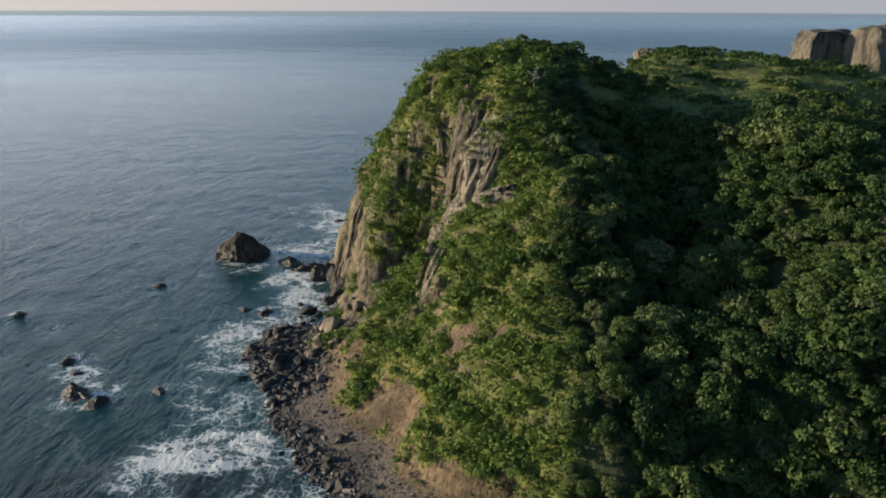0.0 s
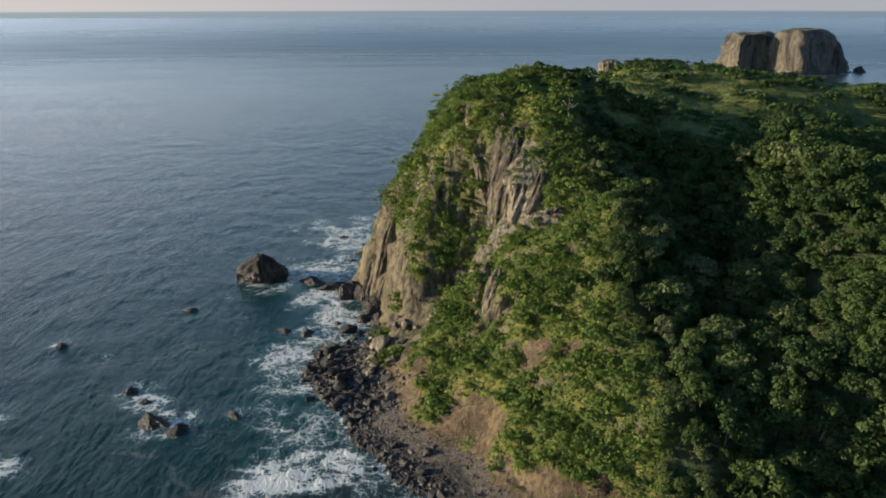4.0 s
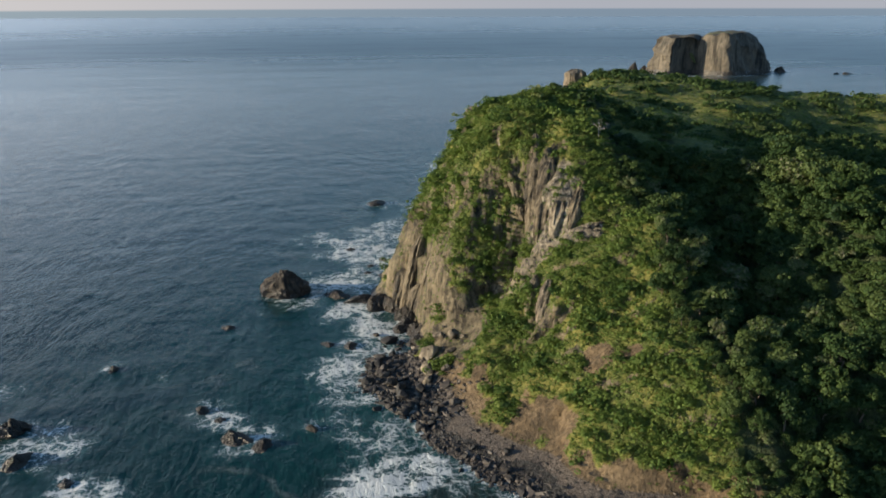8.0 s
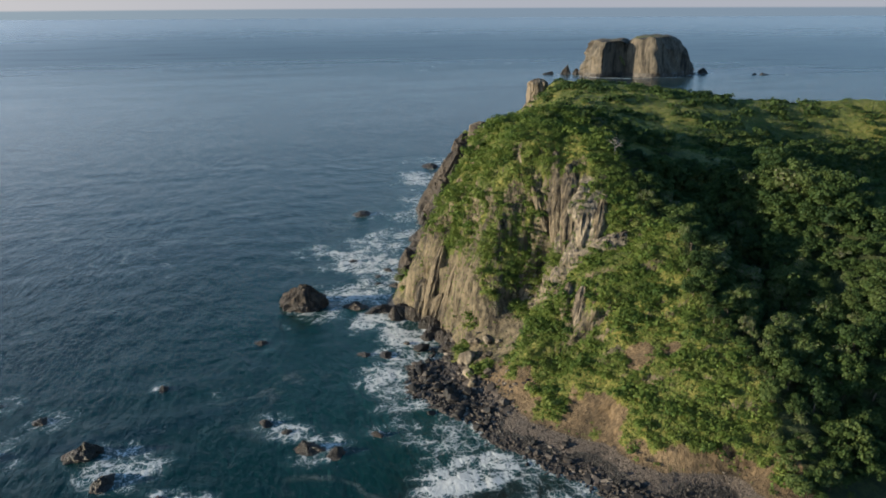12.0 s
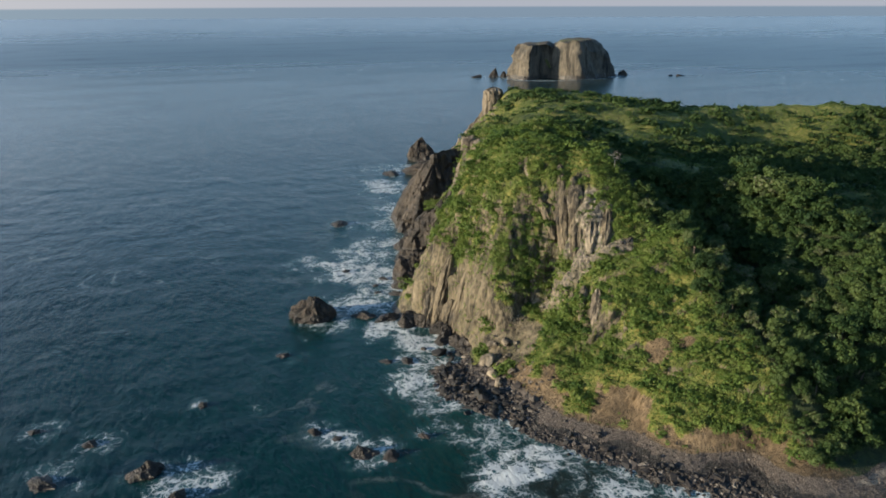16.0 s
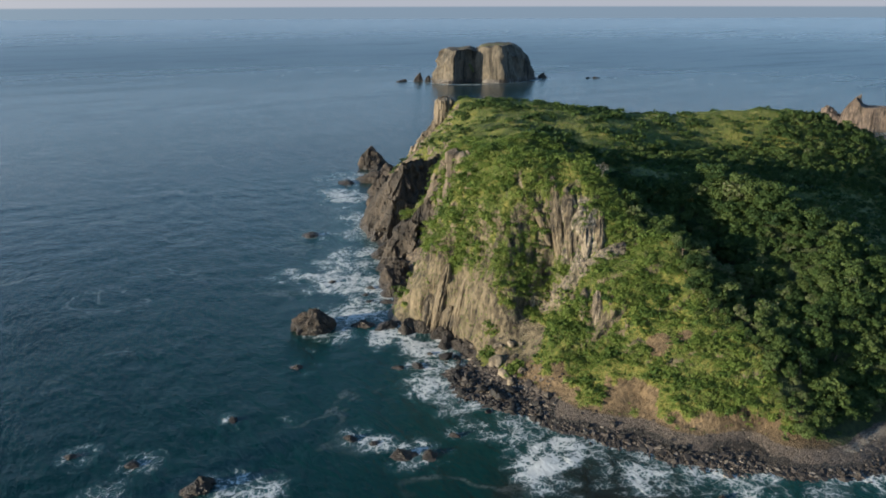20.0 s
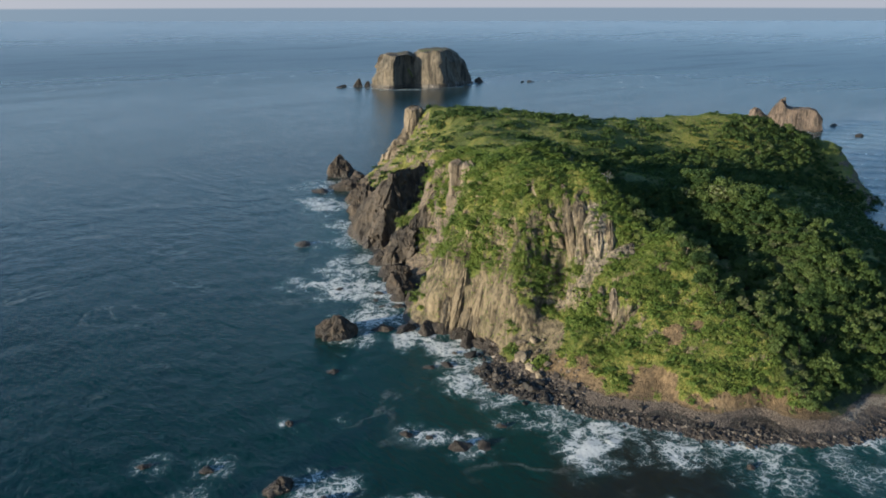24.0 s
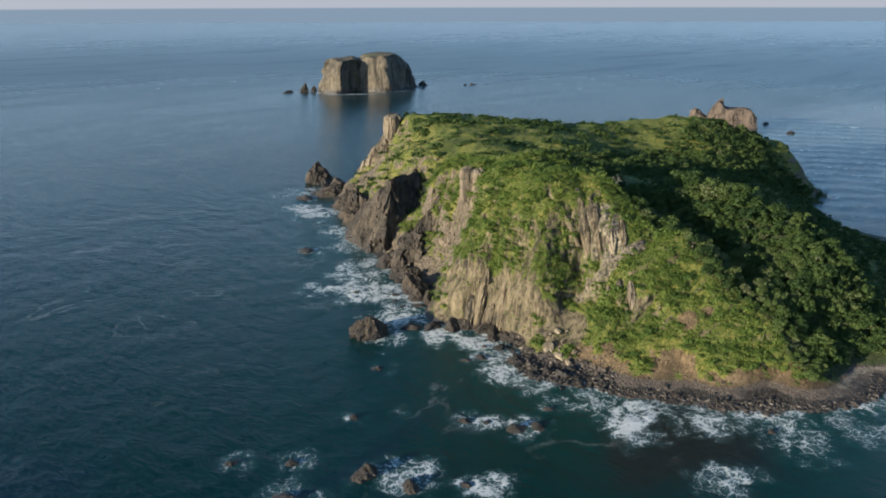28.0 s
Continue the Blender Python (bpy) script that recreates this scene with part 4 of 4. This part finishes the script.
def shore_distance(p):
    """Distance to the headland's shore."""
    s = np.array(SHORE, float)
    best = np.full(len(p), 1e9)
    for a, b in zip(s, np.roll(s, -1, 0)):
        ab = b - a
        t = np.clip(((p[:, :2] - a) @ ab) / (ab @ ab), 0, 1)
        best = np.minimum(best, np.linalg.norm(p[:, :2] - a - t[:, None] * ab, axis=1))
    return best


near = (np.abs(S[:, 0]) < 900) & (np.abs(S[:, 1] - 500) < 800)
foam, shoal = np.zeros(len(S)), np.zeros(len(S))
P = S[near]
D = shore_distance(P)
west = smooth(75, 25, P[:, 0]) * smooth(35, 60, P[:, 1])
wob = fbm(P / 18.0, 3, 91)
patchy = fbm(P / 5.0, 3, 93)
amount = (0.66 + 0.16 * smooth(135, 110, P[:, 1])) * np.exp(-np.clip(D - 1, 0, None) / np.clip(11 + 11 * wob, 3, 24)) * (0.3 + 0.7 * west) * np.clip(0.88 + 0.35 * wob + 0.35 * patchy, 0.2, 1.1)
for fx, fy, fr, fs in ((-38, 200, 13, 0.85), (-43, 190, 12, 0.8), (-49, 175, 13, 0.8), (-45, 165, 13, 0.7), (-47, 144, 15, 0.66), (-48, 125, 11, 0.8), (-52, 114, 10, 0.7), (-27, 113, 12, 0.55), (-20, 99, 12, 0.5), (-34, 132, 12, 0.5), (-36, 116, 14, 0.5),
                       (-28, 104, 10, 0.75), (-16, 80, 16, 0.6), (-55, 84, 14, 0.7), (8, 66, 16, 0.5), (-48, 246, 23, 0.95), (-36, 282, 28, 0.95), (-26, 262, 16, 0.9), (-22, 300, 20, 0.8), (30, 425, 24, 0.85), (60, 474, 26, 0.6), (-8, 308, 20, 0.75), (4, 350, 20, 0.6), (14, 376, 16, 0.7),
                       (-42, 222, 16, 0.85), (-60, 234, 15, 0.7), (-38, 252, 16, 0.85), (-80, 155, 9, 0.7), (-72, 147, 9, 0.7), (-118, 153, 13, 0.75), (-126, 148, 9, 0.7), (-108, 131, 10, 0.8), (-140, 182, 10, 0.5), (-153, 193, 8, 0.5), (-100, 182, 7, 0.4), (-84, 162, 7, 0.5), (-60, 148, 6, 0.6), (-150, 170, 10, 0.45)):
    dd = np.hypot(P[:, 0] - fx, P[:, 1] - fy) / fr
    amount = np.maximum(amount, fs * smooth(1.35, 0.25, dd + 0.6 * wob + 0.35 * patchy))
dd = np.hypot((P[:, 0] + 44) / 11.5, (P[:, 1] - 124) / 7.5)
amount = np.maximum(amount, 1.1 * smooth(1.2, 0.7, dd + 0.5 * wob + 0.25 * patchy))          # a breaker's white head
for rx, ry, rr in ROCKS:
    dd = np.hypot(P[:, 0] - rx - 0.5 * rr, P[:, 1] - ry + 0.3 * rr) - rr
    swirl = np.clip(0.25 + 1.5 * fbm(P / 6.0 + rx, 2, 95) + 0.5 * patchy, 0.0, 1.1)
    amount = np.maximum(amount, (0.78 if rr < 3.2 else 0.92) * np.exp(-((dd - 0.8 - 1.5 * wob) / (1.5 + 0.12 * min(rr, 12))) ** 2) * swirl)
    amount = np.maximum(amount, 0.5 * np.exp(-np.clip(dd, 0, None) / (5.0 + 0.4 * min(rr, 20))) * np.clip(0.8 + 0.7 * patchy, 0.2, 1.15))
di = np.abs(np.hypot((P[:, 0] - 526) / 88, (P[:, 1] - 992) / 52) - 1) * 60
amount = np.maximum(amount, 0.95 * np.exp(-di / 13) * np.clip(0.8 + 0.9 * wob, 0.1, 1))
bay = smooth(190, 320, P[:, 0]) * smooth(480, 330, P[:, 1])                 # shallow bay behind the headland, with rows of swell
rows = np.sin(2 * np.pi * (0.85 * P[:, 0] + 0.53 * P[:, 1] + 9 * wob) / 27.0)
amount = np.maximum(amount, bay * (0.18 + 0.5 * smooth(0.55, 1.0, rows)) * np.clip(0.7 + 1.1 * wob, 0.0, 1.0))
foam[near] = np.clip(amount, 0, 1.25)
shoal[near] = np.exp(-D / 45) * west
reef = np.zeros(len(S))
reef[near] = smooth(1.2, 0.3, np.hypot((P[:, 0] + 46) / 34, (P[:, 1] - 104) / 26) + 0.5 * wob + 0.2 * patchy)
swell_z = 0.25 * fbm(S / np.array([16.0, 9.0, 1.0]), 3, 97)
S[:, 2] = swell_z * smooth(900, 300, np.hypot(S[:, 0] + 40, S[:, 1] - 200)) + 0.5 * foam * np.clip(fbm(S / 3.0, 2, 99), 0, 1)
S[near, 2] += 0.45 * bay * rows
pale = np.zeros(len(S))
pale[near] = np.maximum(0.6 * bay, 0.4 * np.exp(-di / 70))        # stirred water in the bay; lightened colour round the island mutes its dark reflection
# remote carries these and the haze painted over the far sea
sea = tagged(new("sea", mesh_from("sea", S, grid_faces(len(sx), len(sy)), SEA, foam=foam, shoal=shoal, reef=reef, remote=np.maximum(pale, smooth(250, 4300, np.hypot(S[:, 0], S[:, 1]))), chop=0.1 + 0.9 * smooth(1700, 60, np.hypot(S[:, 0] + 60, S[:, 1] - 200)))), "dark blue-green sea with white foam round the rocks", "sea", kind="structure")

# ---- boulders along the shore ----
def boulder_mesh(seed):
    r = np.random.default_rng(seed)
    bm = bmesh.new()
    for q in r.normal(size=(16, 3)):
        q = q / np.linalg.norm(q) * r.uniform(0.8, 1.05)
        bm.verts.new((q[0] * 1.2, q[1] * 0.95, q[2] * 0.75))
    hull = bmesh.ops.convex_hull(bm, input=bm.verts)
    bmesh.ops.delete(bm, geom=[g for g in hull["geom_interior"] if isinstance(g, bmesh.types.BMVert)], context="VERTS")
    bmesh.ops.bevel(bm, geom=list(bm.edges), offset=0.045, segments=1, affect="EDGES")
    bmesh.ops.triangulate(bm, faces=bm.faces)
    me = bpy.data.meshes.new("boulder")
    bm.to_mesh(me)
    bm.free()
    me.materials.append(BOULDER)
    return me


BOULDERS = [boulder_mesh(200 + k) for k in range(10)]


def surface_z(x, y):
    return ground_height(np.array([x]), np.array([y]))[0]


def place_boulder(x, y, r, label, group=""):
    ob = new("boulder", BOULDERS[rng.integers(10)])
    ob.matrix_world = pose(x, y, max(surface_z(x, y), -0.6) + r * 0.3, rng.uniform(-25, 25), rng.uniform(-25, 25), rng.uniform(0, 360)) @ Matrix.Diagonal((r, r, r, 1))
    return tagged(ob, label, "boulder", group)


spots = [(-38, 182, 10, 55), (-41, 169, 8, 70), (-37, 157, 7, 60), (-34, 146, 6, 40), (-31, 190, 6, 35), (-14, 264, 7, 22), (-9, 286, 7, 22)]
for bx, by, spread, count in spots:
    for _ in range(count):
        place_boulder(bx + rng.normal() * spread * 0.5, by + rng.normal() * spread * 0.5, rng.lognormal(0.0, 0.5) * 0.62, "dark angular boulder on the stony shore", "boulders on the shore")
for _ in range(16):
    s_ = rng.uniform(0, 1)
    place_boulder(np.interp(s_, [0, 1], [-28, 6]) + rng.normal() * 2, np.interp(s_, [0, 1], [132, 88]) + rng.normal() * 2, rng.uniform(0.6, 1.2), "dark angular boulder on the stony shore", "boulders on the shore")
pale_stone = new("boulder", boulder_mesh(231))
pale_stone.data.materials[0] = ROCK_PALE
pale_stone.matrix_world = pose(-27.5, 174, 4.6, 12, -20, 30) @ Matrix.Diagonal((3.4, 2.6, 2.6, 1))
tagged(pale_stone, "big pale boulder fallen at the foot of the cliff", "boulder")
for bx, by, br in ((-24, 178, 1.9), (-29, 166.5, 2.2), (-25, 163, 1.6), (-30, 162, 1.7), (-20.5, 175, 1.7), (-22, 171, 1.2), (-18, 172.5, 1.0), (-26, 169.5, 1.3)):
    ob = new("boulder", boulder_mesh(int(300 + bx + by)))
    ob.data.materials[0] = ROCK_PALE
    ob.matrix_world = pose(bx, by, surface_z(bx, by) + br * 0.4, 20, 10, bx * 40) @ Matrix.Diagonal((br * 1.2, br, br, 1))
    tagged(ob, "tan boulder fallen at the foot of the cliff", "boulder")


def scatter_mesh(name, protos, pos, scale, mat, tint=None, tilt=None, smooth_faces=False):
    """Many copies of small prototypes joined into one mesh. protos: (corners, faces) pairs."""
    vs, fs, ts, base = [], [], [], 0
    which = rng.integers(len(protos), size=len(pos))
    spin = rng.uniform(0, 2 * np.pi, len(pos))
    for k, (v, f) in enumerate(protos):
        ids = np.nonzero(which == k)[0]
        if not len(ids):
            continue
        c, s = np.cos(spin[ids])[:, None], np.sin(spin[ids])[:, None]
        q = np.stack([c * v[:, 0] - s * v[:, 1], s * v[:, 0] + c * v[:, 1], np.broadcast_to(v[:, 2], (len(ids), len(v)))], -1)
        q = q * scale[ids][:, None, None] if scale.ndim == 1 else q * scale[ids][:, None, :]
        if tilt is not None:
            q[..., :2] += q[..., 2:] * tilt[ids][:, None, :2]
        q = q + pos[ids][:, None, :]
        vs.append(q.reshape(-1, 3))
        fs.append((f[None] + (np.arange(len(ids)) * len(v))[:, None, None] + base).reshape(-1, f.shape[1]))
        if tint is not None:
            ts.append(np.repeat(tint[ids], len(v)))
        base += len(ids) * len(v)
    extra = dict(tint=np.concatenate(ts)) if tint is not None else {}
    return mesh_from(name, np.concatenate(vs), np.concatenate(fs), mat, smooth_faces, **extra)


def raw(me):
    v = np.zeros(len(me.vertices) * 3)
    me.vertices.foreach_get("co", v)
    return v.reshape(-1, 3), np.array([p.vertices[:] for p in me.polygons])


stone_protos = []
for k in range(6):
    bm = bmesh.new()
    r = np.random.default_rng(400 + k)
    for q in r.normal(size=(9, 3)):
        q = q / np.linalg.norm(q)
        bm.verts.new((q[0] * 1.2, q[1], q[2] * 0.7))
    bmesh.ops.convex_hull(bm, input=bm.verts)
    bmesh.ops.triangulate(bm, faces=bm.faces)
    me = bpy.data.meshes.new("stone_form")
    bm.to_mesh(me)
    bm.free()
    stone_protos.append(raw(me))
    bpy.data.meshes.remove(me)

# faces of the ground, by area, to strew things on
TRI = np.concatenate([F[:, [0, 1, 2]], F[:, [0, 2, 3]]])
CR = np.cross(G[TRI[:, 1]] - G[TRI[:, 0]], G[TRI[:, 2]] - G[TRI[:, 0]])
AREA = np.linalg.norm(CR, axis=1) / 2
CUM = np.cumsum(AREA)


def strew(per_m2, keep):
    """Random points on the ground, about per_m2 of them a square metre where keep gives 1."""
    n = int(CUM[-1] * per_m2)
    t = np.searchsorted(CUM, rng.uniform(0, CUM[-1], n))
    a, b = rng.uniform(size=(2, n))
    flip = a + b > 1
    a[flip], b[flip] = 1 - a[flip], 1 - b[flip]
    tri = TRI[t]
    p = G[tri[:, 0]] + a[:, None] * (G[tri[:, 1]] - G[tri[:, 0]]) + b[:, None] * (G[tri[:, 2]] - G[tri[:, 0]])
    nn = CR[t] / np.maximum(2 * AREA[t], 1e-9)[:, None]
    z = {k: v[tri[:, 0]] for k, v in Z.items()}
    ok = rng.uniform(size=n) < keep(p, nn, z)
    return p[ok], nn[ok]


p, n = strew(3.6, lambda p, n, z: np.where((p[:, 2] > -0.6) & (p[:, 0] < 70) & (p[:, 1] < 200), np.maximum(z["beach"] * 0.45, z["wet"]) * (p[:, 2] < 4), 0) + 0.12 * z["soil"] * (p[:, 1] > 150))
tagged(new("shore_stones", scatter_mesh("shore_stones", stone_protos, p, np.where((p[:, 2] < 0.9) | (p[:, 1] > 143), rng.lognormal(-0.9, 0.5, len(p)), rng.lognormal(-1.7, 0.45, len(p))), PEBBLE)), "loose dark and grey stones on the beach", "stones", kind="stuff")

# ---- plants ----
def leaves(centres, radii, per, size, r, squash=0.8):
    """Leaf blades over the outside of round clumps; corners and faces."""
    c = np.repeat(centres, per, 0)
    rad = np.repeat(radii, per)
    d = r.normal(size=(len(c), 3))
    d[:, 2] = np.abs(d[:, 2]) * 1.0 - 0.35
    d /= np.linalg.norm(d, axis=1, keepdims=True)
    o = c + d * (rad * r.uniform(0.72, 1.08, len(c)))[:, None] * np.array([1, 1, squash])
    nn = d * 0.9 + r.normal(size=d.shape) * 0.42 + np.array([0, 0, 0.3])
    nn /= np.linalg.norm(nn, axis=1, keepdims=True)
    t1 = np.cross(nn, r.normal(size=d.shape))
    t1 /= np.linalg.norm(t1, axis=1, keepdims=True)
    t2 = np.cross(nn, t1)
    s = (size * r.uniform(0.6, 1.3, len(c)))[:, None]
    tri = np.stack([o + t1 * s, o - 0.55 * t1 * s + 0.7 * t2 * s, o - 0.55 * t1 * s - 0.7 * t2 * s], 1)
    return tri.reshape(-1, 3), np.arange(len(tri) * 3).reshape(-1, 3)


def crown_form(seed, lobes, per, size, spread=0.62):
    """A crown of unit radius on z = 0, made of uneven clumps."""
    r = np.random.default_rng(seed)
    a = r.uniform(0, 2 * np.pi, lobes)
    q = np.sqrt(r.uniform(0, 1, lobes)) * spread
    h = 0.95 * np.sqrt(np.clip(1 - q ** 2, 0, 1)) * r.uniform(0.6, 1.1, lobes) + 0.15
    low = r.uniform(size=lobes) < 0.35
    h = np.where(low, h * 0.5, h)
    cen = np.stack([q * np.cos(a) * np.where(low, 1.25, 1), q * np.sin(a) * np.where(low, 1.25, 1), h], 1)
    return leaves(cen, r.uniform(0.18, 0.36, lobes), per, size, r)


def shrub_form(seed, lobes, per, size):
    r = np.random.default_rng(seed)
    cen = np.stack([r.normal(size=lobes) * 0.55, r.normal(size=lobes) * 0.55, r.uniform(0.05, 0.5, lobes)], 1)
    return leaves(cen, r.uniform(0.3, 0.5, lobes), per, size, r)


def woods(p, n, z):
    x, y, h = p.T
    w = fbm(p / 9.0, 3, 131)
    far_edge = np.interp(y, [85, 120, 160, 190], [110, 96, 88, 84])
    east = (x > crest_x(y) - 1) & (y < 188 + 8 * w) & (h > 3.5) & (x < far_edge + 8 * w)
    hill = (x > 112) & (y >= 205) & (w > -0.3) & (y < 278 - 0.02 * (x - 105)) & (x < np.where(y < 245, 292, 306))
    summit = (h > 56) & (y < 232) & (x < 58) & (x > 22) & (w > 0.05)
    return (east | hill | summit) * (1 - z["bare"] * 0.8) * (z["beach"] < 0.3) * (n[:, 2] > 0.25)


p, n = strew(0.30, woods)
order = np.argsort(np.hypot(p[:, 0] - 30, p[:, 1] - 125))
p, n = p[order], n[order]
# thin out those that stand too close
cell, keep_ids = {}, []
for k, q in enumerate(p):
    gap = 2.7 if q[0] < 100 else 3.6
    key = (int(q[0] // gap), int(q[1] // gap), int(q[2] // (gap * 2)))
    if key not in cell:
        cell[key] = k
        keep_ids.append(k)
p, n = p[keep_ids], n[keep_ids]
size = rng.lognormal(0.0, 0.34, len(p)) * np.where(p[:, 2] > 57, 1.5, 2.75)
by_crest = p[:, 0] - crest_x(p[:, 1])
size = np.clip(size, 1.2, 5.4) * np.where(p[:, 0] < 60, 0.68 + 0.32 * smooth(4, 16, by_crest), 1.0) * np.where(p[:, 0] > 100, 0.72, 1.0)
lift = size * rng.uniform(0.0, 0.8, len(p)) * np.where(p[:, 2] > 54, 0.5, 1.0)

SINGLE = 300
TREE_FORMS = []
for k in range(8):
    v, f = crown_form(500 + k, 30, 66, 0.072)
    crown = mesh_from("crown", v, f, LEAF_TREE, False)
    bm = bmesh.new()
    r = np.random.default_rng(540 + k)
    for limb in range(4):
        a, b = Vector((0, 0, -0.6)), Vector((r.normal() * 0.1, r.normal() * 0.1, 0.25))
        if limb:
            a, b = b * 0.6, Vector((r.normal() * 0.4, r.normal() * 0.4, r.uniform(0.4, 0.8)))
        m = bmesh.ops.create_cone(bm, segments=6, radius1=0.06 if not limb else 0.035, radius2=0.02, depth=(b - a).length)
        turn = (b - a).to_track_quat("Z", "Y").to_matrix().to_4x4()
        bmesh.ops.transform(bm, matrix=Matrix.Translation((a + b) / 2) @ turn, verts=m["verts"])
    trunk = bpy.data.meshes.new("trunk")
    bm.to_mesh(trunk)
    bm.free()
    trunk.materials.append(BARK)
    TREE_FORMS.append((trunk, crown))

for q, s, l in zip(p[:SINGLE], size[:SINGLE], lift[:SINGLE]):
    trunk, crown = TREE_FORMS[rng.integers(8)]
    tree = tagged(new("tree"), "leafy green tree on the wooded slope", "tree", "trees on the wooded slope")
    tree.matrix_world = pose(q[0], q[1], q[2] + l * 0.6, rng.uniform(-8, 8), rng.uniform(-8, 8), rng.uniform(0, 360)) @ Matrix.Diagonal((s, s, s * rng.uniform(0.85, 1.3), 1))
    part("trunk", trunk, tree)
    part("crown", crown, tree)

far = p[:, 0] > 100
mid = ~far
mid[:SINGLE] = False
top = np.stack([p[:, 0], p[:, 1], p[:, 2] + lift * 0.6], 1)
tint = np.clip(rng.normal(0.5, 0.24, len(p)), 0, 1)
mid_forms = [crown_form(600 + k, 16 + k, 46, 0.092) for k in range(8)]
far_forms = [crown_form(620 + k, 14, 40, 0.11) for k in range(6)]
tagged(new("woodland", scatter_mesh("woodland", mid_forms, top[mid], size[mid], LEAF_WOOD, tint[mid])), "dense green woodland in the ravine and on the ridge", "woodland", kind="stuff")
tagged(new("far_woodland", scatter_mesh("far_woodland", far_forms, top[far], size[far], LEAF_WOOD, tint[far])), "dense green woodland on the far slopes", "woodland", kind="stuff")


def face_shrubs(p, n, z):
    x, y, h = p.T
    w = fbm(p / 5.0, 3, 141)
    face = ((x <= crest_x(y) + 1) & (y < 262) & (h > 3.0)) | ((y >= 262) & (y < 305) & (x < 34) & (h > 12))
    return face * np.clip(1 - 1.02 * z["bare"], 0.008, 1) * np.clip(1 - 1.1 * z["soil"], 0.03, 1) * (z["beach"] < 0.4) * smooth(-0.35, 0.12, w)


p, n = strew(0.85, face_shrubs)
size = np.clip(rng.lognormal(-0.2, 0.6, len(p)), 0.3, 3.3)
tint = np.clip(0.46 + 0.45 * fbm(p / 7.0, 2, 151) + rng.normal(0, 0.16, len(p)), 0, 1)
shrub_forms = [shrub_form(700 + k, 10, 20, 0.14) for k in range(8)]
tagged(new("cliff_shrubs", scatter_mesh("cliff_shrubs", shrub_forms, p + n * 0.15, size, LEAF_SHRUB, tint)), "bright green shrubs and creepers on the cliff slopes", "shrubs", kind="stuff")


def face_tufts(p, n, z):
    x, y, h = p.T
    face = (x <= crest_x(y) + 1) & (y < 262) & (h > 3.0)
    return face * np.clip(1 - 0.93 * z["bare"], 0, 1) * np.clip(1 - z["soil"], 0, 1) * (z["beach"] < 0.4)


p, n = strew(3.2, face_tufts)
tint = np.clip(0.48 + 0.35 * fbm(p / 6.0, 2, 153) + rng.normal(0, 0.16, len(p)), 0, 1)
tuft_forms = [leaves(np.zeros((1, 3)), np.array([0.5]), 9, 0.26, np.random.default_rng(760 + k), 0.55) for k in range(6)]
tagged(new("cliff_grass", scatter_mesh("cliff_grass", tuft_forms, p, rng.uniform(0.4, 1.1, len(p)), LEAF_SHRUB, tint)), "rough grass and low creepers on the cliff slopes", "grass", kind="stuff")


def plateau_shrubs(p, n, z):
    x, y, h = p.T
    w = fbm(p / 12.0, 3, 161)
    return (((y > 200) & (x > crest_x(y)) & (h > 8)) | ((x > 84) & (h > 4)) | ((y > 178) & (x > 40))) * np.where((w > 0.2) | ((y > 335) & (x > 105) & (x < 235) & (w > 0.0)) | ((x > 84) & (y < 210)) | ((x < 50) & (y < 238)), 1.0, 0.10) * (1 - 0.9 * z["bare"])


p, n = strew(0.11, plateau_shrubs)
size = np.clip(rng.lognormal(0.35, 0.5, len(p)), 0.5, 3.8)
tint = np.clip(0.45 + 0.3 * fbm(p / 14.0, 2, 171) + rng.normal(0, 0.15, len(p)), 0, 1)
tagged(new("plateau_shrubs", scatter_mesh("plateau_shrubs", [shrub_form(720 + k, 7, 12, 0.23) for k in range(6)], p, size, LEAF_WOOD, tint)), "low green shrubs in the grass of the plateau", "shrubs", kind="stuff")


def grass_keep(p, n, z):
    return z["grass"] * (1 - z["bare"]) * (p[:, 2] > 8) * (p[:, 1] > 200) * np.where(p[:, 1] < 300, 1, 0.7)


p, n = strew(1.0, grass_keep)
blade_forms = [leaves(np.zeros((1, 3)), np.array([0.5]), 7, 0.32, np.random.default_rng(740 + k), 0.4) for k in range(5)]
tint = np.clip(0.55 + 0.35 * fbm(p / 9.0, 2, 181) + rng.normal(0, 0.12, len(p)), 0, 1)
tagged(new("grass", scatter_mesh("grass", blade_forms, p, rng.uniform(0.5, 1.0, len(p)), LEAF_SHRUB, tint)), "rough green grass on the plateau", "grass", kind="stuff")

# ---- the dead tree on the summit ----
def bare_branches(bm, start, way, length, radius, depth, r):
    end = start + way * length
    m = bmesh.ops.create_cone(bm, segments=5, radius1=radius, radius2=radius * 0.6, depth=length)
    turn = way.to_track_quat("Z", "Y").to_matrix().to_4x4()
    bmesh.ops.transform(bm, matrix=Matrix.Translation((start + end) / 2) @ turn, verts=m["verts"])
    if depth:
        for _ in range(3):
            w = (way + Vector(r.normal(size=3)) * 0.55 + Vector((0, 0, 0.15))).normalized()
            bare_branches(bm, end, w, length * r.uniform(0.6, 0.8), radius * 0.6, depth - 1, r)


def dead_tree(x, y, height, seed):
    bm = bmesh.new()
    bare_branches(bm, Vector((0, 0, -0.5)), Vector((0, 0, 1)), height * 0.38, 0.085, 4, np.random.default_rng(seed))
    me = bpy.data.meshes.new("dead_tree")
    bm.to_mesh(me)
    bm.free()
    me.materials.append(DEAD_WOOD)
    ob = new("dead_tree", me)
    ob.matrix_world = pose(x, y, surface_z(x, y))
    return tagged(ob, "bare grey dead tree among the green shrubs", "tree")


dead_tree(21, 180, 6.5, 5)
